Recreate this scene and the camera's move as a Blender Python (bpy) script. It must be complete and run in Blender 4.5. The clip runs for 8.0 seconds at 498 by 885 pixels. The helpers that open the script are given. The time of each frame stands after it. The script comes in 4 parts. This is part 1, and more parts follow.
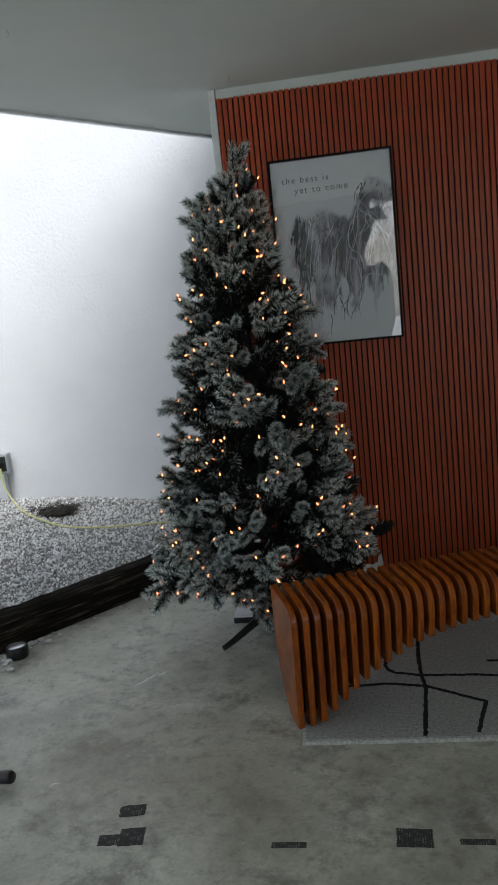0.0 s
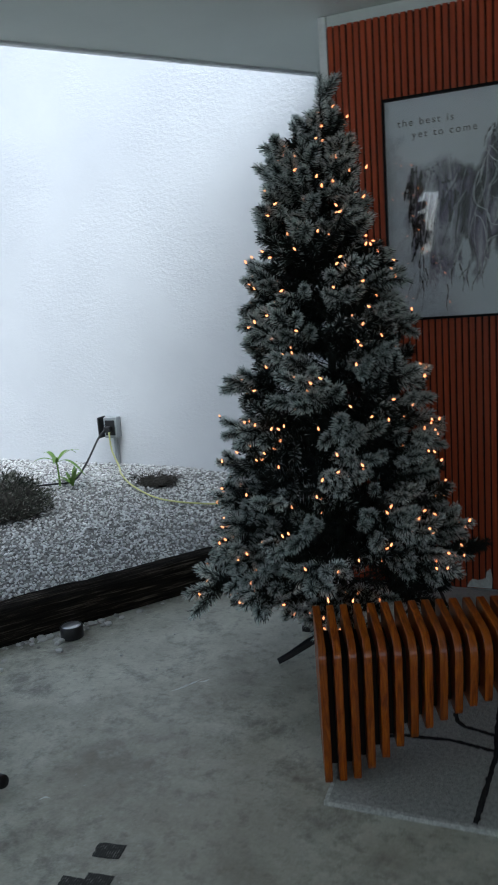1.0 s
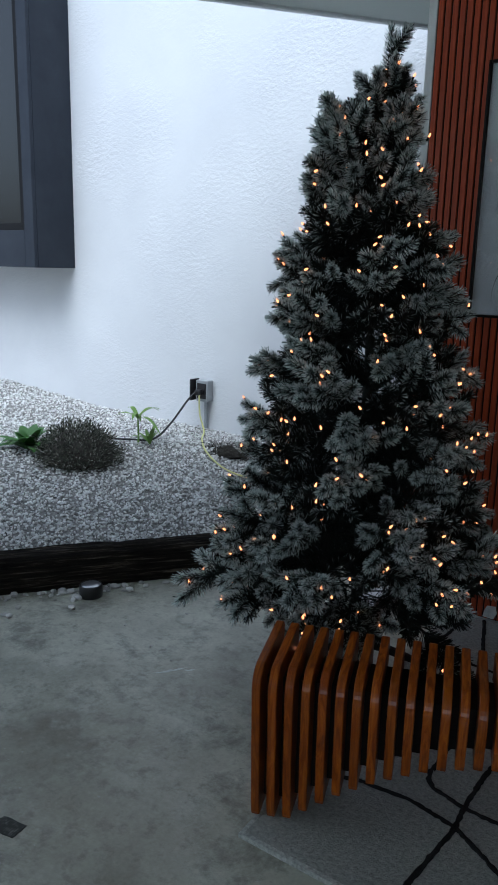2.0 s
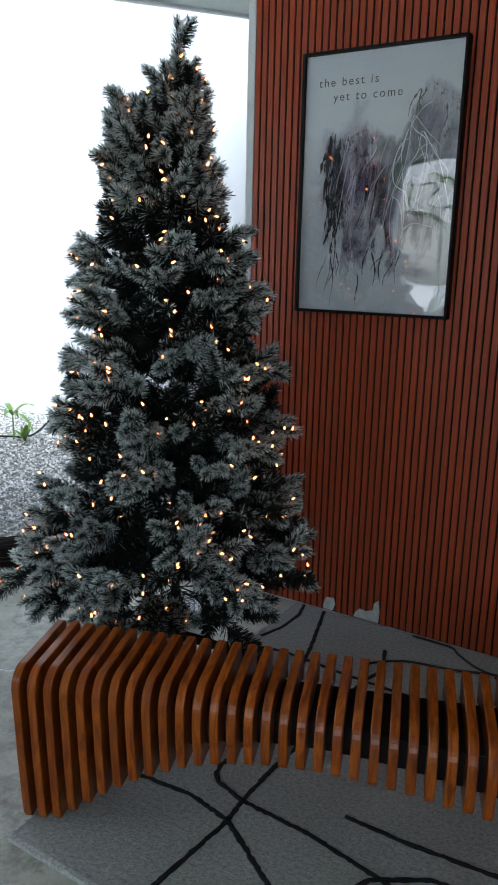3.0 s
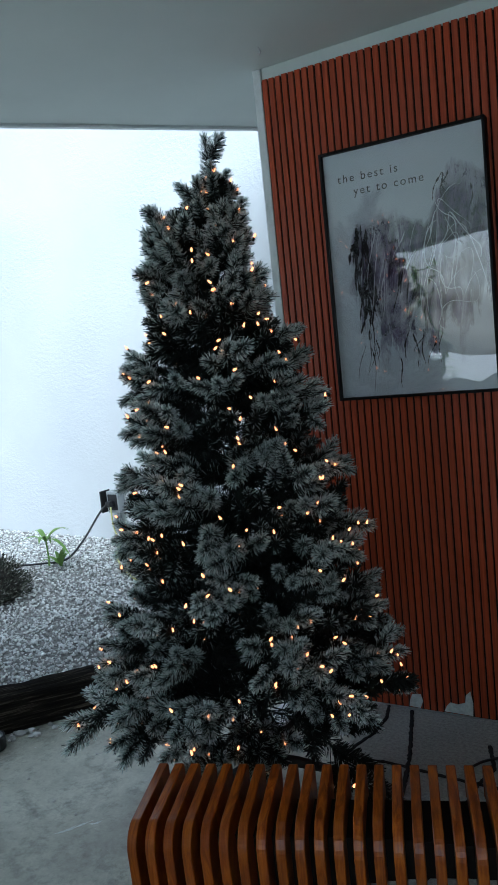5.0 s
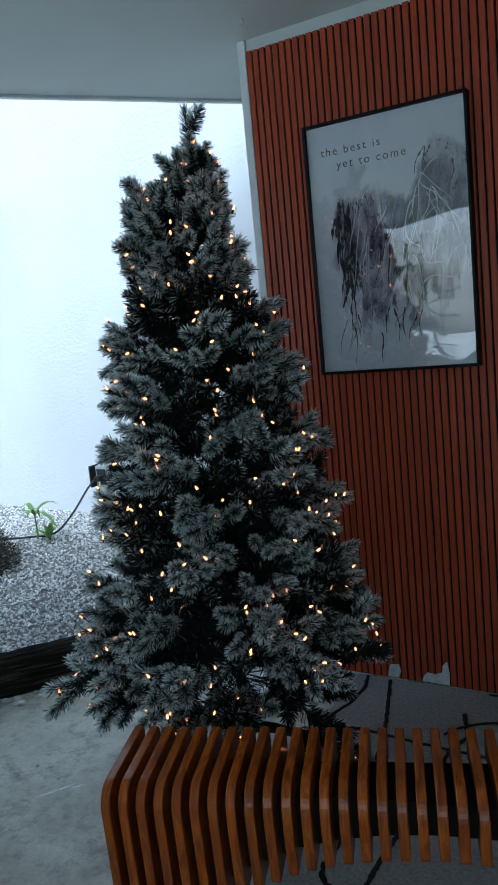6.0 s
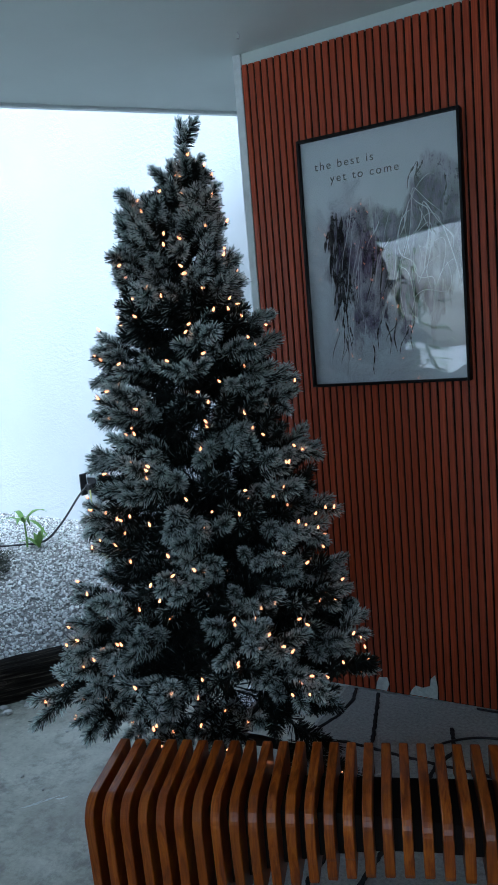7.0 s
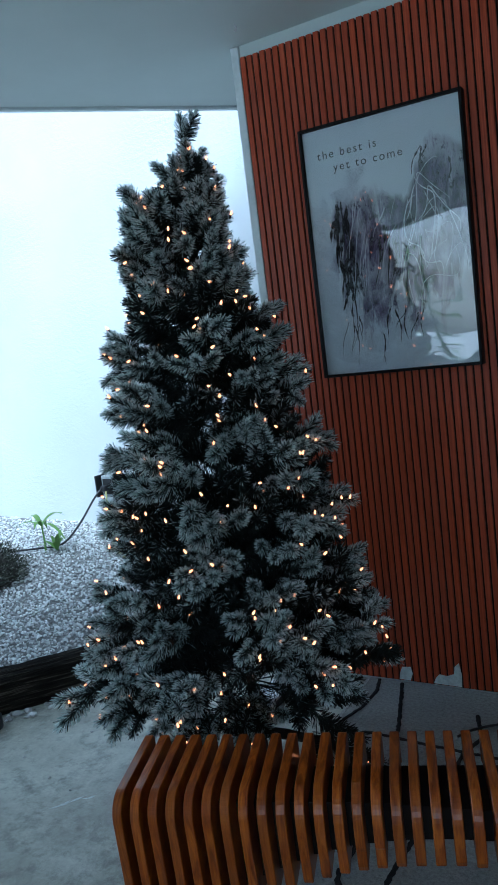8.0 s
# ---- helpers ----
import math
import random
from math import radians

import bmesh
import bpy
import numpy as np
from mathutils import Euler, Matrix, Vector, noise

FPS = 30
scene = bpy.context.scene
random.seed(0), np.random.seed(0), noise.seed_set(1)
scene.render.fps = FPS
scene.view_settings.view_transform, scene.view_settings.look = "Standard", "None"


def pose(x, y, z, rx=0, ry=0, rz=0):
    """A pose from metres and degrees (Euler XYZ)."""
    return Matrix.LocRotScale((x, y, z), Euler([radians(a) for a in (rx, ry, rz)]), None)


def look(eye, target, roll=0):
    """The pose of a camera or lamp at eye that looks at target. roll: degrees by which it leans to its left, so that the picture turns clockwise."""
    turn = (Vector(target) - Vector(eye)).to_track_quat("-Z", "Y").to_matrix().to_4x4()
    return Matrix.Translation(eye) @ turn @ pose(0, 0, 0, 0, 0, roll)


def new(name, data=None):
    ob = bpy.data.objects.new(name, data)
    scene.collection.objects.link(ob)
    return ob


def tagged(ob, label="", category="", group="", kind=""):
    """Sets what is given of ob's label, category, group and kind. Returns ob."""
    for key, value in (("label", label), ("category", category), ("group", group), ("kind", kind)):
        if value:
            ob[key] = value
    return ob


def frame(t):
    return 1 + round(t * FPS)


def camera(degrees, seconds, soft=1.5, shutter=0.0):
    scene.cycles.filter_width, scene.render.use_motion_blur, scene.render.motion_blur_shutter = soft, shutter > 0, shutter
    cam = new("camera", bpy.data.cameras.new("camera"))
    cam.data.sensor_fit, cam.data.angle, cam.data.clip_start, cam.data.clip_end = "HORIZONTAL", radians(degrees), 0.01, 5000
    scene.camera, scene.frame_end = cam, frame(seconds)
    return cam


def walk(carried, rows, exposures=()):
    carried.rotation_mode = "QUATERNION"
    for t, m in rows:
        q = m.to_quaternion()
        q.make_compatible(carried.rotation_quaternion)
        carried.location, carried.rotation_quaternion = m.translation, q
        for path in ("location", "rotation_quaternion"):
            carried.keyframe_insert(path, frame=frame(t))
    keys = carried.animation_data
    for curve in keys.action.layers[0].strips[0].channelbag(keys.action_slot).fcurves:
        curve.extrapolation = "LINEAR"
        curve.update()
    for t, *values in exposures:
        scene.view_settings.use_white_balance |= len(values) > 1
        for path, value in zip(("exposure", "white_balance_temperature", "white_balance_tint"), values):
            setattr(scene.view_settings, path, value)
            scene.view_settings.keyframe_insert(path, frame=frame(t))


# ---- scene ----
cam = camera(36.6, 8.0, soft=0.75, shutter=0.3)
PATH = [
    (0, (0.544, -3.923, 1.429), (0.268, -1.969, 1.101), -5.9),
    (0.5, (0.762, -3.674, 1.477), (0.293, -1.778, 1.046), -5.9),
    (1, (0.867, -3.401, 1.412), (0.136, -1.579, 1.029), -4.3),
    (1.2, (0.927, -3.289, 1.428), (0.114, -1.502, 1.045), -1.5),
    (2.3, (1.321, -2.836, 1.419), (0.155, -1.284, 0.939), 1.9),
    (2.5, (1.379, -2.742, 1.411), (0.296, -1.139, 0.899), 5.8),
    (3, (1.642, -2.681, 1.443), (0.629, -1.023, 0.970), 1.3),
    (3.5, (1.635, -2.727, 1.448), (0.431, -1.251, 0.84), -4.4),
    (3.7, (1.579, -2.728, 1.424), (0.301, -1.27, 0.931), -5.5),
    (4, (1.439, -2.743, 1.396), (0.271, -1.169, 0.996), -4.6),
    (4.5, (1.417, -2.69, 1.449), (0.361, -1.014, 1.171), -3.8),
    (4.7, (1.403, -2.716, 1.481), (0.373, -1.02, 1.236), -5.2),
    (5.8, (1.442, -2.716, 1.436), (0.425, -1.009, 1.204), -6.4),
    (6, (1.465, -2.713, 1.45), (0.449, -1.015, 1.157), -5.6),
    (6.5, (1.471, -2.709, 1.465), (0.476, -0.994, 1.209), -5.3),
    (7, (1.472, -2.71, 1.459), (0.473, -0.998, 1.187), -4.8),
    (7.5, (1.461, -2.701, 1.443), (0.427, -1.009, 1.18), -6.0),
    (8, (1.468, -2.703, 1.443), (0.438, -1.011, 1.169), -7.2),
]
walk(cam, [(t, look(eye, target, roll)) for t, eye, target, roll in PATH],
     exposures=[(0.0, 0.80, 6300, 9), (0.5, 0.80, 6000, 7), (1.0, 0.53, 5700, 5), (1.2, 0.51, 5600, 5), (2.3, 0.47, 5500, 6), (2.5, 0.53, 5550, 5), (2.7, 1.05, 5750, 7), (3.0, 1.42, 5750, 6),
                (3.5, 1.5, 5700, 5), (3.7, 1.25, 5600, 5), (4.0, 0.33, 5580, 0), (4.5, 0.75, 5480, 0), (6.0, 0.88, 5080, 0), (7.0, 0.95, 4930, 0), (7.5, 1.0, 4850, -1), (8.0, 1.03, 4700, -3)])

# ---- sky and sun: an overcast day ----
world = bpy.data.worlds.new("world")
scene.world = world
world.use_nodes = True
wn = world.node_tree
wn.nodes.clear()
sky = wn.nodes.new("ShaderNodeTexSky")
sky.sky_type = "NISHITA"
sky.sun_disc = False
sky.sun_elevation = radians(59)
sky.sun_rotation = radians(166.5)
sky.dust_density = 4.0
grey = wn.nodes.new("ShaderNodeHueSaturation")
grey.inputs["Saturation"].default_value = 0.5
bg = wn.nodes.new("ShaderNodeBackground")
bg.inputs["Strength"].default_value = 0.15
wout = wn.nodes.new("ShaderNodeOutputWorld")
wn.links.new(sky.outputs[0], grey.inputs["Color"])
wn.links.new(grey.outputs[0], bg.inputs["Color"])
wn.links.new(bg.outputs[0], wout.inputs["Surface"])

sun_data = bpy.data.lights.new("sun", "SUN")
sun_data.energy = 1.5
sun_data.angle = radians(50)
sun_data.color = (0.96, 0.98, 1.0)
sun = new("sun", sun_data)
sun.matrix_world = look((0.18 * 4, -0.75 * 4, 1.3 * 4), (0.0, 0.0, 0.0))


# ---- materials ----
class Mat:
    """A small builder round one principled node material."""

    def __init__(self, name, color=(0.5, 0.5, 0.5), rough=0.6, metal=0.0, spec=0.5):
        self.m = bpy.data.materials.new(name)
        self.m.use_nodes = True
        self.t = self.m.node_tree
        self.b = self.t.nodes["Principled BSDF"]
        self.b.inputs["Base Color"].default_value = (*color, 1)
        self.b.inputs["Roughness"].default_value = rough
        self.b.inputs["Metallic"].default_value = metal
        self.b.inputs["Specular IOR Level"].default_value = spec
        self.co = self.t.nodes.new("ShaderNodeTexCoord")

    def node(self, kind, **values):
        n = self.t.nodes.new(kind)
        for k, v in values.items():
            n.inputs[k.replace("_", " ")].default_value = v
        return n

    def link(self, a, b):
        self.t.links.new(a, b)

    def coords(self, scale=(1, 1, 1), generated=False, shift=None):
        mp = self.t.nodes.new("ShaderNodeMapping")
        mp.inputs["Scale"].default_value = scale
        if shift is not None:
            self.link(shift, mp.inputs["Location"])
        self.link(self.co.outputs["Object"], mp.inputs["Vector"])
        return mp.outputs[0]

    def noise(self, scale, detail=6.0, rough=0.6, stretch=(1, 1, 1), warp=0.0, shift=None):
        n = self.node("ShaderNodeTexNoise", Scale=scale, Detail=detail, Roughness=rough, Distortion=warp)
        self.link(self.coords(stretch, shift=shift), n.inputs["Vector"])
        return n.outputs["Fac"]

    def ramp(self, fac, stops):
        r = self.t.nodes.new("ShaderNodeValToRGB")
        el = r.color_ramp.elements
        while len(el) < len(stops):
            el.new(0.5)
        for e, (p, c) in zip(el, stops):
            e.position = p
            e.color = (*c, 1) if len(c) == 3 else c
        self.link(fac, r.inputs["Fac"])
        return r.outputs["Color"]

    def grey(self, fac, lo, hi, a=0.0, b=1.0):
        return self.ramp(fac, [(lo, (a, a, a)), (hi, (b, b, b))])

    def mix(self, fac, a, b, how="MIX"):
        n = self.t.nodes.new("ShaderNodeMix")
        n.data_type = "RGBA"
        n.blend_type = how
        for src, slot in ((fac, 0), (a, 6), (b, 7)):
            if isinstance(src, (int, float)):
                n.inputs[slot].default_value = src
            elif isinstance(src, tuple):
                n.inputs[slot].default_value = (*src, 1)
            else:
                self.link(src, n.inputs[slot])
        return n.outputs[2]

    def math(self, op, a, b=0.0):
        n = self.t.nodes.new("ShaderNodeMath")
        n.operation = op
        for src, slot in ((a, 0), (b, 1)):
            if isinstance(src, (int, float)):
                n.inputs[slot].default_value = src
            else:
                self.link(src, n.inputs[slot])
        return n.outputs[0]

    def color(self, src):
        self.link(src, self.b.inputs["Base Color"])
        return self

    def rough(self, src):
        self.link(src, self.b.inputs["Roughness"])
        return self

    def bump(self, fac, strength=0.3, distance=0.01):
        n = self.node("ShaderNodeBump", Strength=strength, Distance=distance)
        self.link(fac, n.inputs["Height"])
        self.link(n.outputs[0], self.b.inputs["Normal"])
        return self

    def random(self):
        return self.t.nodes.new("ShaderNodeObjectInfo").outputs["Random"]

    def island(self):
        return self.t.nodes.new("ShaderNodeNewGeometry").outputs["Random Per Island"]


def make_materials():
    M = {}
    # polished concrete with stains, scuffs and lime blooms
    c = Mat("concrete_floor", rough=0.4)
    big = c.noise(1.3, 9, 0.66, warp=0.15)
    mid = c.noise(4.4, 9, 0.7, warp=0.1)
    fine = c.noise(70, 4, 0.7)
    base = c.ramp(big, [(0.3, (0.22, 0.203, 0.16)), (0.5, (0.505, 0.505, 0.42)), (0.7, (0.73, 0.745, 0.65))])
    blot = c.mix(c.grey(mid, 0.52, 0.68, 0, 0.8), base, (0.58, 0.58, 0.51))
    dark = c.mix(c.grey(c.noise(2.6, 10, 0.75, warp=0.2), 0.52, 0.64, 0, 0.72), blot, (0.125, 0.113, 0.092))
    dark = c.mix(c.grey(c.noise(17, 8, 0.72), 0.52, 0.64, 0, 0.5), dark, (0.15, 0.14, 0.11))
    pale = c.math("MULTIPLY", c.grey(c.noise(55, 3, 0.6), 0.66, 0.71), c.grey(c.noise(3, 4, 0.6), 0.5, 0.6))
    dark = c.mix(pale, dark, (0.6, 0.6, 0.58))
    # an old brown spill by the rug's corner, darker tone at its front and left
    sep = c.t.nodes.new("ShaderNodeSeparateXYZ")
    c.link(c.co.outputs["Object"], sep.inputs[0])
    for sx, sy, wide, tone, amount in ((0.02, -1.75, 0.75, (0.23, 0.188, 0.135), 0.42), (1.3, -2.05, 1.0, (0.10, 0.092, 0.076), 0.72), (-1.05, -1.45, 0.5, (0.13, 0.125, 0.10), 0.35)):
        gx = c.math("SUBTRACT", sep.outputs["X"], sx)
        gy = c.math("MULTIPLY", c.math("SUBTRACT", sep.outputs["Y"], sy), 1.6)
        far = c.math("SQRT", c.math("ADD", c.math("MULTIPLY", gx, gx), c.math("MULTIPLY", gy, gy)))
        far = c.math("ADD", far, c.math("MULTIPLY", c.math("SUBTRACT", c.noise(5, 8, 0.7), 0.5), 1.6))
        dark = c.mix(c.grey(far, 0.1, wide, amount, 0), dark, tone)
    c.color(c.mix(0.2, dark, c.ramp(fine, [(0.3, (0.05, 0.05, 0.05)), (0.7, (0.6, 0.6, 0.6))]), "OVERLAY"))
    c.rough(c.grey(mid, 0.3, 0.75, 0.28, 0.55))
    c.bump(c.math("ADD", mid, c.math("MULTIPLY", c.grey(c.noise(38, 5, 0.7), 0.30, 0.42), 0.35)), 0.16, 0.01)
    M["concrete"] = c.m
    # rough white stucco
    c = Mat("white_stucco", (0.8, 0.81, 0.82), 0.85)
    lumps = c.noise(42, 5, 0.6, warp=0.05)
    patch = c.grey(c.noise(1.7, 3, 0.5), 0.42, 0.70, 0.05, 1.0)
    h = c.math("MULTIPLY", c.grey(lumps, 0.38, 0.75), patch)
    c.color(c.mix(c.grey(c.noise(1.1, 6, 0.6), 0.35, 0.75), (0.69, 0.705, 0.72), (0.60, 0.615, 0.635)))
    c.bump(h, 0.32, 0.011)
    M["stucco"] = c.m
    # dull white paint of ceiling and wall strip
    c = Mat("ceiling_paint", (0.66, 0.68, 0.67), 0.8)
    c.color(c.mix(c.grey(c.noise(0.8, 6, 0.6), 0.35, 0.7), (0.65, 0.70, 0.67), (0.565, 0.615, 0.585)))
    c.bump(c.noise(40, 3, 0.5), 0.08, 0.004)
    M["ceiling"] = c.m
    c = Mat("white_trim", (0.74, 0.77, 0.76), 0.5)
    c.color(c.mix(c.grey(c.noise(9, 6, 0.7), 0.5, 0.75), (0.76, 0.79, 0.78), (0.6, 0.62, 0.6)))
    M["trim"] = c.m
    # red-brown slats
    c = Mat("slat_wood", rough=0.42, spec=0.38)
    shift = c.t.nodes.new("ShaderNodeCombineXYZ")
    rnd = c.random()
    c.link(c.math("MULTIPLY", rnd, 9.0), shift.inputs["X"])
    c.link(c.math("MULTIPLY", rnd, 31.0), shift.inputs["Z"])
    grain = c.noise(30, 5, 0.6, (6, 6, 0.12), 0.4, shift.outputs[0])
    col = c.ramp(grain, [(0.3, (0.27, 0.040, 0.013)), (0.55, (0.44, 0.074, 0.023)), (0.75, (0.54, 0.108, 0.038))])
    col = c.mix(c.math("MULTIPLY", rnd, 0.35), col, (0.25, 0.055, 0.027))
    c.color(c.mix(c.grey(c.noise(1.3, 5, 0.6), 0.5, 0.8, 0, 0.35), col, (0.33, 0.12, 0.075)))
    c.rough(c.grey(c.noise(3, 4, 0.6), 0.3, 0.7, 0.30, 0.46))
    c.bump(grain, 0.1, 0.002)
    M["slat"] = c.m
    M["slat_back"] = Mat("black_felt", (0.008, 0.007, 0.007), 0.95).m
    # orange-brown varnished bench timber
    c = Mat("varnished_timber", rough=0.42, spec=0.14)
    shift = c.t.nodes.new("ShaderNodeCombineXYZ")
    rnd = c.random()
    for k, f in (("X", 7.0), ("Y", 13.0), ("Z", 5.0)):
        c.link(c.math("MULTIPLY", rnd, f), shift.inputs[k])
    rings = c.noise(11, 4, 0.6, (5.0, 0.7, 0.55), 1.6, shift.outputs[0])
    pores = c.noise(160, 3, 0.6, (1.6, 0.2, 0.15), 0.2, shift.outputs[0])
    col = c.ramp(rings, [(0.28, (0.11, 0.016, 0.002)), (0.48, (0.30, 0.060, 0.003)), (0.64, (0.48, 0.126, 0.007)), (0.8, (0.19, 0.030, 0.002))])
    col = c.mix(c.math("MULTIPLY", rnd, 0.45), col, (0.19, 0.047, 0.003))
    c.color(c.mix(c.grey(pores, 0.5, 0.72, 0, 0.4), col, (0.12, 0.035, 0.01)))
    c.b.inputs["Coat Weight"].default_value = 0.45
    c.b.inputs["Coat Roughness"].default_value = 0.12
    c.bump(pores, 0.06, 0.001)
    M["timber"] = c.m
    # near black: the shade between the bench slats, put into the spacers' colour
    M["gap_shade"] = Mat("spacer_gap_shade", (0.006, 0.003, 0.002), 0.8).m
    # weathered sleeper
    c = Mat("old_sleeper", rough=0.95, spec=0.15)
    g = c.noise(9, 9, 0.7, (0.45, 9, 9), 0.3)
    c.color(c.ramp(g, [(0.36, (0.004, 0.003, 0.003)), (0.55, (0.022, 0.018, 0.014)), (0.70, (0.17, 0.14, 0.105))]))
    c.bump(g, 0.8, 0.02)
    M["sleeper"] = c.m
    # gravel
    c = Mat("white_gravel", rough=0.85)
    c.color(c.ramp(c.island(), [(0.0, (0.22, 0.215, 0.205)), (0.2, (0.52, 0.515, 0.50)), (0.6, (0.72, 0.715, 0.70)), (1.0, (0.87, 0.87, 0.86))]))
    M["gravel"] = c.m
    c = Mat("gravel_bed", rough=0.95)
    c.color(c.ramp(c.noise(60, 6, 0.7), [(0.35, (0.08, 0.077, 0.07)), (0.65, (0.36, 0.35, 0.335))]))
    M["gravel_bed"] = c.m
    c = Mat("stray_stone", rough=0.85)
    c.color(c.ramp(c.random(), [(0.0, (0.3, 0.29, 0.27)), (1.0, (0.72, 0.71, 0.69))]))
    M["stone"] = c.m
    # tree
    # bare green taken down to near black, for the shade inside the tree
    c = Mat("needle_green_shade", rough=0.7)
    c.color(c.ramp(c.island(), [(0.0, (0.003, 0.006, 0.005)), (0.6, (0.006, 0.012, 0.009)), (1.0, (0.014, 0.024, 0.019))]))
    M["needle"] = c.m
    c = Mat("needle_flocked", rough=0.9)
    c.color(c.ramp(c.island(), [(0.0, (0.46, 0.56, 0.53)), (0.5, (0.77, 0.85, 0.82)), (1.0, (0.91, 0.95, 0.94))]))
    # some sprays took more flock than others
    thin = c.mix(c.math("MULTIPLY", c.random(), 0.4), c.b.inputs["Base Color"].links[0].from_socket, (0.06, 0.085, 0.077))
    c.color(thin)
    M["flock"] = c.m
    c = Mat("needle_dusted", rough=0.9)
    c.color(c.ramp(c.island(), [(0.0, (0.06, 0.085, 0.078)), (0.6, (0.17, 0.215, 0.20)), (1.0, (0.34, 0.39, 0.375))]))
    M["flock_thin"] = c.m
    c = Mat("tree_pole", (0.02, 0.03, 0.022), 0.6)
    M["pole"] = c.m
    c = Mat("twig_wire", (0.02, 0.03, 0.02), 0.8)
    M["twig"] = c.m
    c = Mat("bulb_glow", (1, 0.7, 0.4), 0.3)
    c.b.inputs["Emission Color"].default_value = (1.0, 0.29, 0.10, 1)
    c.b.inputs["Emission Strength"].default_value = 2.0
    M["bulb"] = c.m
    M["black"] = Mat("black_plastic", (0.012, 0.012, 0.013), 0.38).m
    c = Mat("black_frame", (0.003, 0.003, 0.004), 0.45, spec=0.2)
    M["frame"] = c.m
    c = Mat("navy_metal", (0.016, 0.021, 0.032), 0.5, spec=0.3)
    c.color(c.mix(c.grey(c.noise(4, 5, 0.6), 0.4, 0.7), (0.014, 0.019, 0.03), (0.024, 0.03, 0.042)))
    M["navy"] = c.m
    c = Mat("dark_glass", (0.006, 0.008, 0.011), 0.04, spec=0.8)
    M["dark_glass"] = c.m
    # rug
    c = Mat("grey_rug", rough=0.98)
    pile = c.noise(85, 6, 0.72)
    c.color(c.mix(0.5, c.ramp(c.noise(3, 6, 0.6), [(0.3, (0.345, 0.347, 0.322)), (0.7, (0.48, 0.484, 0.45))]),
                  c.ramp(pile, [(0.34, (0.19, 0.192, 0.178)), (0.64, (0.66, 0.665, 0.625))])))
    c.bump(pile, 1.0, 0.013)
    M["rug"] = c.m
    c = Mat("rug_black_pile", rough=1.0)
    pile = c.noise(120, 5, 0.7)
    c.color(c.ramp(pile, [(0.3, (0.003, 0.003, 0.004)), (0.7, (0.014, 0.014, 0.016))]))
    c.bump(pile, 0.9, 0.008)
    M["rug_line"] = c.m
    c = Mat("rug_binding", rough=0.95)
    weave = c.noise(90, 5, 0.7)
    c.color(c.ramp(weave, [(0.34, (0.38, 0.39, 0.365)), (0.64, (0.74, 0.75, 0.71))]))
    c.bump(weave, 1.0, 0.01)
    M["rug_edge"] = c.m
    # print of the poster: pale ground under a streaky, dripping violet and black wash
    c = Mat("ink_wash_print", rough=0.55)
    sep = c.t.nodes.new("ShaderNodeSeparateXYZ")
    c.link(c.co.outputs["Object"], sep.inputs[0])
    u = c.math("DIVIDE", sep.outputs["X"], 0.603)
    v = c.math("DIVIDE", sep.outputs["Z"], 0.916)
    lean = c.t.nodes.new("ShaderNodeCombineXYZ")
    c.link(c.math("MULTIPLY", sep.outputs["Z"], -0.22), lean.inputs["X"])
    streak = c.noise(5.0, 9, 0.66, (3.6, 1, 0.75), 0.7, lean.outputs[0])
    blots = c.noise(3.2, 7, 0.6, (1.7, 1, 0.9), 0.5, lean.outputs[0])
    dry = c.noise(60, 6, 0.75, (1.5, 1, 0.8), 0.3)
    tops = c.ramp(u, [(0.10, (0.56,) * 3), (0.20, (0.715,) * 3), (0.30, (0.70,) * 3), (0.45, (0.75,) * 3), (0.62, (0.71,) * 3), (0.78, (0.86,) * 3), (0.90, (0.87,) * 3), (1.0, (0.83,) * 3)])
    feet = c.ramp(u, [(0.10, (0.52,) * 3), (0.19, (0.25,) * 3), (0.30, (0.20,) * 3), (0.45, (0.19,) * 3), (0.60, (0.17,) * 3), (0.75, (0.22,) * 3), (0.90, (0.26,) * 3), (1.0, (0.36,) * 3)])
    over = c.math("ADD", c.math("SUBTRACT", tops, v), c.math("MULTIPLY", c.math("SUBTRACT", blots, 0.5), 0.30))
    under = c.math("ADD", c.math("SUBTRACT", v, feet), c.math("MULTIPLY", c.math("SUBTRACT", streak, 0.5), 0.9))
    region = c.math("MULTIPLY", c.grey(over, 0.0, 0.035), c.grey(under, 0.0, 0.07))
    region = c.math("MULTIPLY", region, c.grey(c.math("ADD", u, c.math("MULTIPLY", c.math("SUBTRACT", streak, 0.5), 0.5)), 0.12, 0.20))
    ground = c.mix(c.grey(c.noise(1.6, 4, 0.5), 0.3, 0.7), (0.76, 0.82, 0.88), (0.84, 0.88, 0.93))
    wash_c = c.ramp(streak, [(0.39, (0.008, 0.006, 0.013)), (0.45, (0.05, 0.036, 0.08)), (0.51, (0.17, 0.135, 0.245)), (0.565, (0.36, 0.325, 0.45)), (0.61, (0.62, 0.62, 0.70)), (0.66, (0.78, 0.82, 0.87))])
    wash_c = c.mix(c.grey(blots, 0.36, 0.46, 0.75, 0), wash_c, (0.055, 0.043, 0.075))
    wash_c = c.mix(c.math("MULTIPLY", c.grey(dry, 0.53, 0.57), c.grey(c.noise(4.2, 4, 0.5), 0.46, 0.58)), wash_c, (0.008, 0.007, 0.012))
    wash_c = c.mix(c.math("MULTIPLY", c.grey(dry, 0.45, 0.41), c.grey(c.noise(3.4, 3, 0.5), 0.5, 0.62)), wash_c, (0.66, 0.68, 0.74))
    c.color(c.mix(region, ground, wash_c))
    M["print"] = c.m
